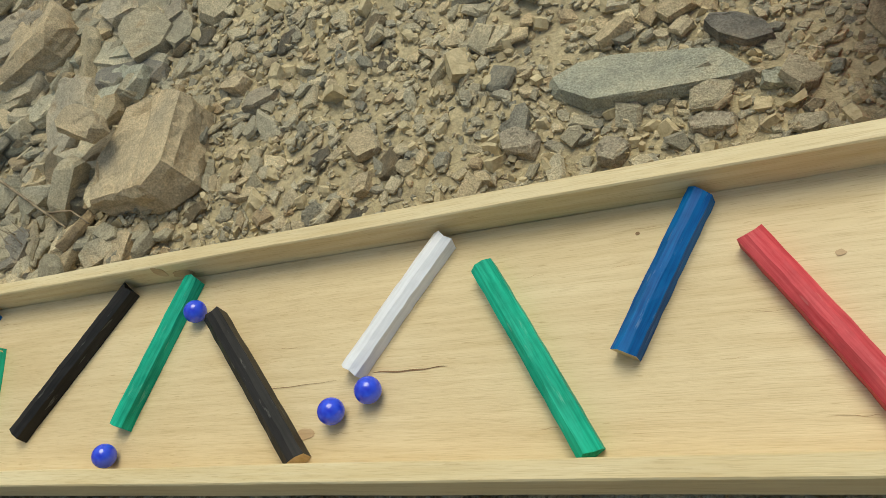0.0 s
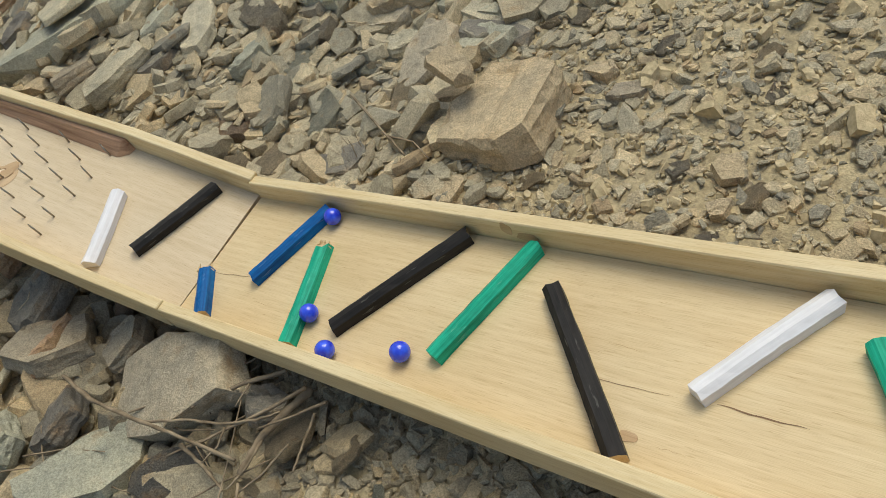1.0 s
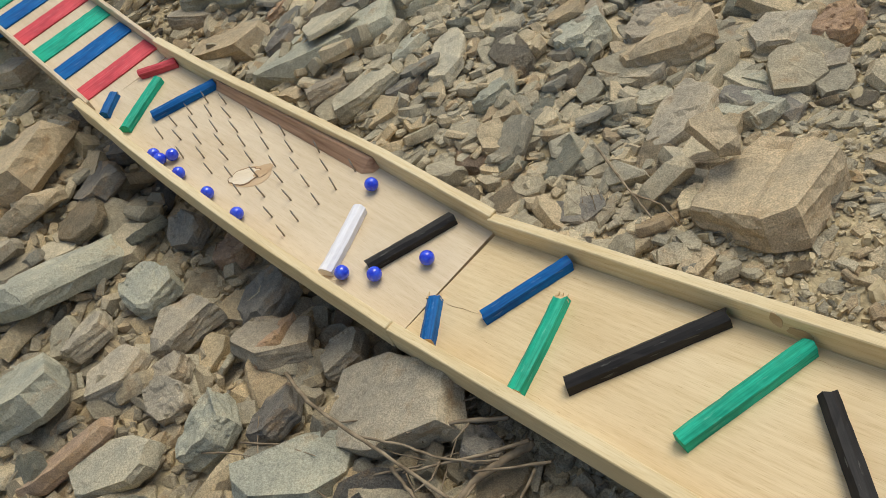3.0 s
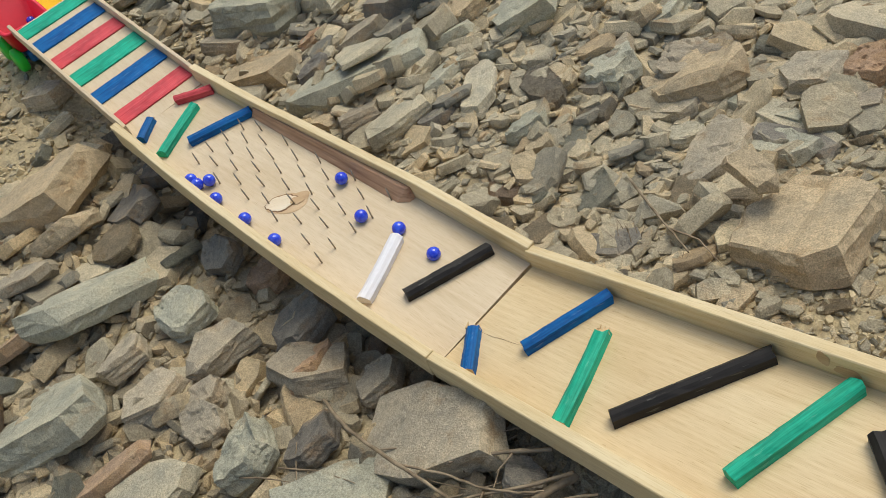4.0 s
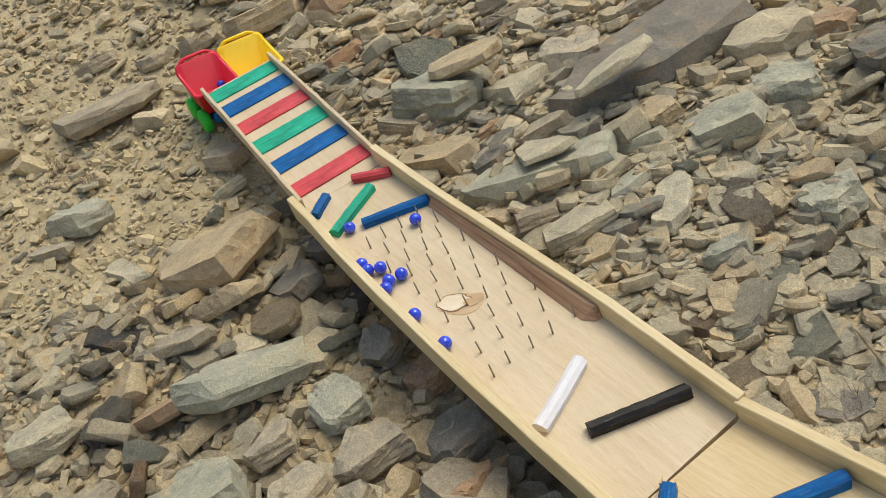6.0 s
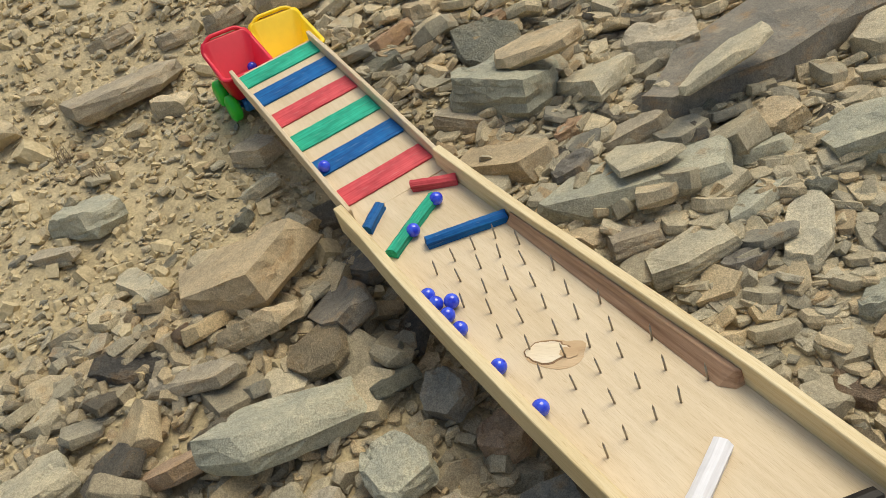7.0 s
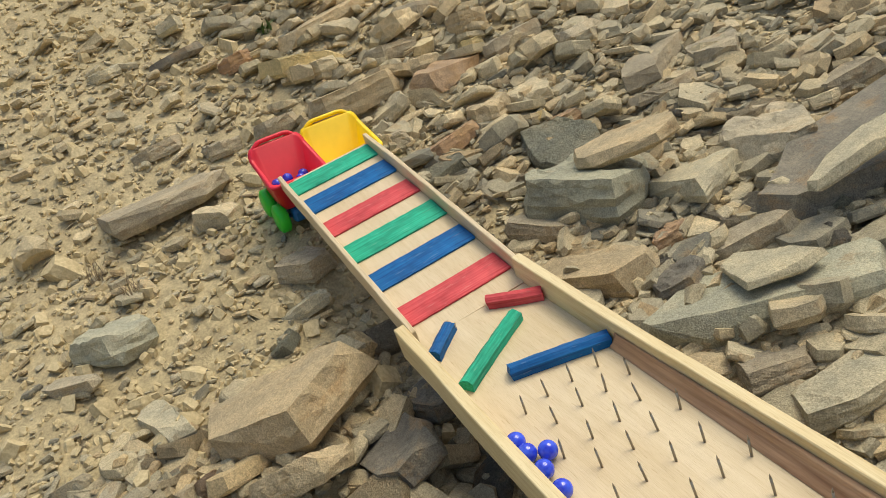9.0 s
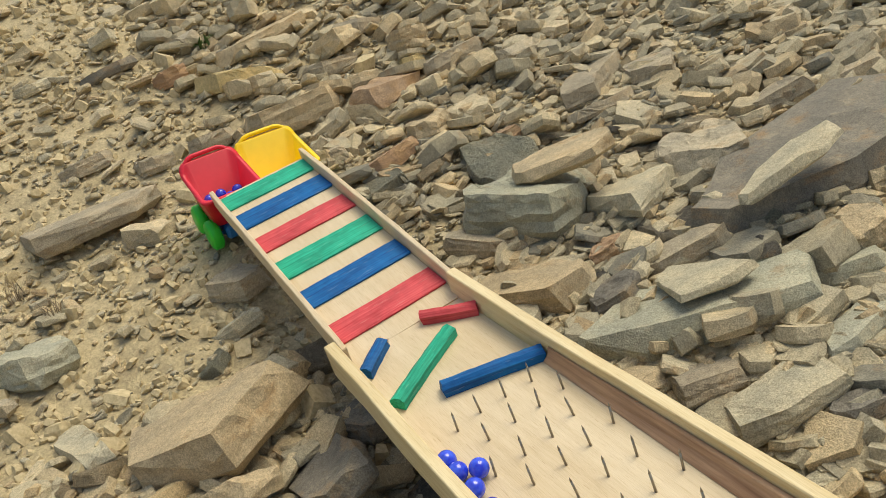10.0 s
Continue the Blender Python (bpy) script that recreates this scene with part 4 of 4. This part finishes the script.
slab(-0.146, 0.596, 0.096, 0.071, 0.03, 64, "G", 0)
slab(-0.154, 0.470, 0.118, 0.054, 0.0251, 87, "M", 0.2)
slab(-0.098, 0.314, 0.060, 0.039, 0.0196, 89, "P", 0)
slab(-0.179, 0.328, 0.066, 0.045, 0.0236, 70, "G", 0)
slab(-0.002, 0.403, 0.050, 0.035, 0.0195, 41, "P", 0)
slab(-0.328, -0.311, 0.179, 0.117, 0.0445, 37, "G", 0.2)
slab(-0.452, -0.199, 0.184, 0.095, 0.043, 98, "G", -0.2)
slab(-0.348, -0.128, 0.067, 0.066, 0.0317, 90, "G", 0)
slab(-0.271, -0.128, 0.092, 0.067, 0.0308, 61, "M", 0)
slab(-0.330, -0.021, 0.057, 0.058, 0.0285, 67, "R", 0)
slab(-0.230, -0.043, 0.086, 0.076, 0.0343, 59, "D", 0)
slab(-0.165, -0.080, 0.094, 0.072, 0.0315, 51, "M", 0)
slab(-0.273, -0.221, 0.080, 0.055, 0.0271, 114, "M", 0)
slab(-0.346, -0.213, 0.069, 0.052, 0.0259, 109, "M", 0)
slab(-0.229, -0.182, 0.055, 0.049, 0.0245, 109, "M", 0)
slab(-0.557, -0.446, 0.083, 0.087, 0.03, 104, "P", 0)
slab(-0.487, -0.314, 0.102, 0.032, 0.0179, 53, "R", 0)
slab(-0.408, -0.418, 0.074, 0.066, 0.0296, 61, "M", 0)
slab(-0.395, -0.045, 0.053, 0.059, 0.0289, 92, "D", 0)
slab(-0.086, -0.041, 0.059, 0.050, 0.0243, 61, "M", 0)
slab(-0.576, -0.260, 0.132, 0.035, 0.0197, 55, "M", 0)
slab(-0.913, -0.350, 0.104, 0.034, 0.019, 40, "M", 0)
slab(0.202, 0.287, 0.131, 0.121, 0.0482, 11, "T", -0.15)
slab(0.149, 0.317, 0.072, 0.031, 0.016, -25, "T", 0.2, 0.05)
slab(-0.039, 0.495, 0.131, 0.119, 0.05, 20, "T", 0.2)
slab(-0.142, 0.461, 0.079, 0.079, 0.0367, 33, "G", 0)
slab(0.085, 0.455, 0.106, 0.033, 0.0169, -20, "P", 0)
slab(0.088, 0.524, 0.071, 0.055, 0.0269, 14, "M", 0)
slab(0.143, 0.541, 0.047, 0.066, 0.0313, 14, "R", 0)
slab(0.152, 0.483, 0.057, 0.039, 0.021, 13, "M", 0)
slab(0.058, 0.378, 0.105, 0.075, 0.03, 90, "M", 0)
slab(0.121, 0.416, 0.097, 0.036, 0.0185, -7, "D", 0)
slab(0.027, -0.052, 0.183, 0.098, 0.038, 25, "M", 0.2)
slab(-0.172, -0.277, 0.103, 0.054, 0.0252, 61, "P", 0)
slab(-0.223, -0.311, 0.127, 0.033, 0.0186, 70, "R", 0)
slab(-0.127, -0.186, 0.068, 0.080, 0.0353, 70, "G", 0)
slab(-0.079, -0.134, 0.059, 0.058, 0.0265, 56, "D", 0)
slab(-0.008, -0.158, 0.123, 0.067, 0.0296, 62, "G", 0)
slab(-0.201, -0.197, 0.047, 0.051, 0.0258, 81, "M", 0)
slab(-0.163, -0.077, 0.058, 0.068, 0.0299, 48, "R", 0)
slab(0.137, -0.037, 0.038, 0.041, 0.0201, 47, "D", 0)
slab(0.189, 0.204, 0.039, 0.023, 0.014, 81, "T", 0)
slab(0.036, 0.221, 0.062, 0.039, 0.02, 28, "D", 0)
slab(0.642, 0.277, 0.162, 0.049, 0.016, -12, "G", 0.1)
slab(0.708, 0.297, 0.052, 0.025, 0.0146, -39, "D", 0)
slab(0.627, 0.263, 0.035, 0.014, 0.0106, -36, "M", 0)
slab(0.685, 0.226, 0.030, 0.016, 0.0118, -11, "M", 0)
slab(0.619, 0.223, 0.024, 0.022, 0.0137, 42, "M", 0)
slab(0.554, 0.243, 0.030, 0.023, 0.0137, -13, "M", 0)
slab(0.056, 0.467, 0.161, 0.037, 0.018, -17, "G", 0.3)
slab(0.105, 0.411, 0.106, 0.044, 0.02, -15, "G", 0)
slab(-0.052, 0.521, 0.069, 0.102, 0.0413, 1, "M", 0)
slab(-0.038, 0.442, 0.061, 0.052, 0.0236, -3, "M", 0)
slab(0.728, 0.248, 0.024, 0.013, 0.011, -17, "G", 0)
slab(0.310, 0.340, 0.040, 0.025, 0.015, 23, "M", 0)
slab(0.275, 0.363, 0.034, 0.025, 0.015, 15, "T", 0)
slab(0.428, 0.230, 0.021, 0.019, 0.013, 22, "T", 0)


def size_at(x, y):
    """Typical stone size over the slope: fine scree up the hill, slabs by the middle, soil with a few stones low down."""
    if x > 0.18 and y > 0.1:
        return 0.024, 0.28
    if x > 0.15 and y < 0:
        return 0.032, 0.8
    if x < -0.75 and y < 0.1:
        return 0.044, 0.10
    if y < 0.0:
        return 0.072, 1.0
    if x < -1.3:
        return 0.070, 0.55
    return 0.066, 0.75


count = 0
tries = 0
while count < 178 and tries < 20000:
    tries += 1
    x, y = R.uniform(-1.0, 0.45), R.uniform(-0.42, 0.58)
    s, dens = size_at(x, y)
    if R.random() > dens:
        continue
    s *= R.lognormvariate(0.0, 0.35)
    if -0.02 < y < 0.16 and x > -1.12:
        if R.random() < 0.75 or x > 0:
            continue
        s = min(s, 0.045)
    if any((x - a) ** 2 + (y - b) ** 2 < (r * 0.86 + s * 0.33) ** 2 for a, b, r in TAKEN):
        continue
    dark = y < 0 and x > -0.62
    if x > 0.15 and y > 0.1:
        s = min(s, 0.03)
    pick = [i for i in range(32) if TONES[i % 12] in ("DGMRT" if dark else "MTP" if x > 0.1 else "GMTPDR") ]
    ob = new("rock", VARS[R.choice(pick)])
    ob.matrix_world = on_ground(x, y, s * R.uniform(-0.02, 0.08), R.gauss(0, 18), R.gauss(0, 18), R.uniform(0, 360)) @ Matrix.Diagonal((s, s, s, 1))
    tagged(ob, "angular shale stone lying on the slope", "rock", group="loose shale stones")
    TAKEN.append((x, y, s * 0.36))
    count += 1


def scatter(name, label, n, area, size, spread, seed, keep, tiltdeg=15, nvar=40, mat=None, flat=(0.10, 0.34), fine=0):
    r = np.random.default_rng(seed)
    shapes = []
    for k in range(nvar):
        wide, thick = random.Random(seed * 9 + k).uniform(0.42, 0.95), random.Random(seed * 5 + k).uniform(*flat)
        bm = slab_mesh(seed * 50 + k, 1.0, wide, thick, 0.3 * (k % 3 - 1), fine) if fine else chip_mesh(seed * 50 + k, 1.0, wide, thick)
        bmesh.ops.triangulate(bm, faces=bm.faces[:])
        bm.verts.index_update()
        shapes.append((np.array([v.co[:] for v in bm.verts]), np.array([[v.index for v in f.verts] for f in bm.faces])))
        bm.free()
    V, F, base, made, tries = [], [], 0, 0, 0
    while made < n and tries < n * 6:
        tries += 1
        x, y = r.uniform(area[0], area[1]), r.uniform(area[2], area[3])
        k = keep(x, y)
        if r.random() > k:
            continue
        s = size(x, y) * float(np.exp(r.normal(0, spread)))
        if -0.015 < y < 0.155 and x > -1.1 and s > 0.03:
            continue
        v, f = shapes[r.integers(nvar)]
        m = np.array(pose(0, 0, 0, r.normal(0, tiltdeg), r.normal(0, tiltdeg), r.uniform(0, 360)).to_3x3())
        V.append((v * s) @ m.T + (x, y, bed(x, y) + s * r.uniform(0.0, 0.22)))
        F.append(f + base)
        base += len(v)
        made += 1
    V, F = np.concatenate(V), np.concatenate(F)
    me = bpy.data.meshes.new(name)
    me.from_pydata(V.tolist(), [], F.tolist())
    me.materials.append(mat or CHIPS)
    ob = new(name, me)
    ob.matrix_world = GRADE
    return tagged(ob, label, "gravel", kind="stuff")


def keep_chips(x, y):
    k = 1.0
    if x < -0.75 and y < 0.15:
        k = 0.2
    elif x < 0.6 and y < 0.02:
        k = 0.06
    elif x < 0.0:
        k = 0.7
    return k * min(1.0, 1.3 / (0.4 + math.hypot(x + 0.1, y - 0.1)))


scatter("shale_chips", "small flat shale chips covering the slope", 46000, (-1.6, 1.1, -0.55, 1.05), lambda x, y: 0.0078 if x > 0.2 and y > 0.1 else 0.0106, 0.55, 3, keep_chips)
scatter("shale_rubble", "broken shale rubble of hand-sized and smaller pieces", 8500, (-1.8, 1.2, -0.7, 1.3), lambda x, y: 0.44 * size_at(x, y)[0] + 0.004, 0.38, 4, lambda x, y: 0.12 if y < 0.02 and -0.65 < x < 0.6 else size_at(x, y)[1], 18, 40, None, (0.14, 0.36), 4)
scatter("slope_slabs", "tan and grey slabs lying higher and lower on the slope", 420, (-2.1, 0.6, -0.7, 1.3), lambda x, y: 0.062, 0.32, 23, lambda x, y: 0.0 if -0.97 < x and -0.42 < y < 0.56 else 0.9 if y > 0.15 else 0.05, 14, 40, TAN_CHIPS, (0.14, 0.36), 9)
# These dark pieces also stand for shade between the slabs and below the trough.
scatter("dark_rubble", "dark broken shale between the slabs, its tone also standing for shade", 6500, (-0.75, 0.75, -0.55, 0.06), lambda x, y: 0.018 if x < 0.15 else 0.013, 0.5, 12, lambda x, y: 1.0, 25, 40, SHADED_DARK_CHIPS, (0.2, 0.45), 4)
scatter("dark_litter", "dark crumbled shale and humus, its tone also standing for shade below the run", 15000, (0.02, 1.0, -0.6, 0.01), lambda x, y: 0.0105, 0.45, 15, lambda x, y: 1.0, 30, 32, SHADED_DARK_CHIPS)
scatter("far_rubble", "shale blocks strewn farther up and down the slope", 3000, (-6.5, 2.5, -3.0, 6.0), lambda x, y: 0.075, 0.5, 6, lambda x, y: 0.0 if -1.6 < x < 1.2 and -0.6 < y < 1.0 else 0.7, 15, 40, TAN_CHIPS)
scatter("soil_clods", "crumbly lumps of dry tan soil", 6000, (-2.2, -0.55, -0.7, 0.5), lambda x, y: 0.0095, 0.5, 8, lambda x, y: 1.0 if y < 0.1 else 0.3, 40, 24, CLOD, (0.5, 0.95))
scatter("soil_crumbs", "crumbly lumps of dry grey-tan soil", 6000, (0.1, 1.0, 0.15, 0.9), lambda x, y: 0.0055, 0.5, 9, lambda x, y: 1.0, 40, 24, CLOD, (0.5, 0.95))
scatter("far_gravel", "gravel and small stones on the lower slope", 13000, (-5.0, -1.25, -1.6, 4.0), lambda x, y: 0.015, 0.6, 14, lambda x, y: min(1.0, 1.2 / (0.3 + math.hypot(x + 1.2, y))), 15, 40, TAN_CHIPS)


# ---- weeds ----
def tuft(x, y, blades, tall, mat, name, label, seed, wide=0.0007):
    r = random.Random(seed)
    bm = bmesh.new()
    for _ in range(blades):
        a, lean_, h = r.uniform(0, 6.28), r.uniform(0.3, 1.3), tall * r.uniform(0.5, 1.1)
        d = Vector((math.cos(a), math.sin(a), 0))
        s = Vector((-d.y, d.x, 0)) * wide
        o = Vector((r.uniform(-0.012, 0.012), r.uniform(-0.012, 0.012), -0.002))
        prev = None
        for k in range(6):
            u = k / 5
            c = o + d * (h * lean_ * u * u) + Vector((0, 0, h * (u - 0.35 * lean_ * u * u)))
            w = s * ((1 - u) ** 0.6 if wide < 0.001 else math.sin(math.pi * (0.1 + 0.88 * u)))
            cur = (bm.verts.new(c - w), bm.verts.new(c + w), bm.verts.new(c + Vector((0, 0, 0.25 * wide))))
            if prev:
                bm.faces.new((prev[0], cur[0], cur[2], prev[2]))
                bm.faces.new((prev[2], cur[2], cur[1], prev[1]))
            prev = cur
    ob = new(name, mesh_of(name, bm, mat))
    ob.matrix_world = on_ground(x, y, 0.004, 0, 0, 0)
    return tagged(ob, label, name.replace("_", " "))


tuft(-1.455, 0.185, 22, 0.030, LEAF, "weed", "small green weed growing between stones", 1, 0.003)
for k, (x, y, n, h) in enumerate(((-1.031, -0.244, 26, 0.05), (-1.115, -0.283, 22, 0.045), (0.05, 0.235, 16, 0.035), (0.13, 0.215, 12, 0.03))):
    tuft(x, y, n, h, TWIG, "grass_tuft", "tuft of dry straw-coloured grass", 10 + k)


# ---- what moves ----
def motions():
    for ob, rows in zip(runners, RUNS):
        keys, last, turn = [], None, Matrix.Identity(3)
        for t, sec, x, y in rows:
            z = 0.0082
            place = SECS[sec] @ Vector((x, y, z)) if sec != "T" else TRUCK @ Vector((x, y, 0.047))
            if last is not None:
                step = place - last
                if step.length > 1e-4:
                    axis = Vector((0, 0, 1)).cross(step).normalized()
                    turn = Matrix.Rotation(min(step.length / 0.008, 1.4), 3, axis) @ turn
            last = place
            keys.append((t, Matrix.Translation(place) @ turn.to_4x4()))
        walk(ob, keys)


motions()
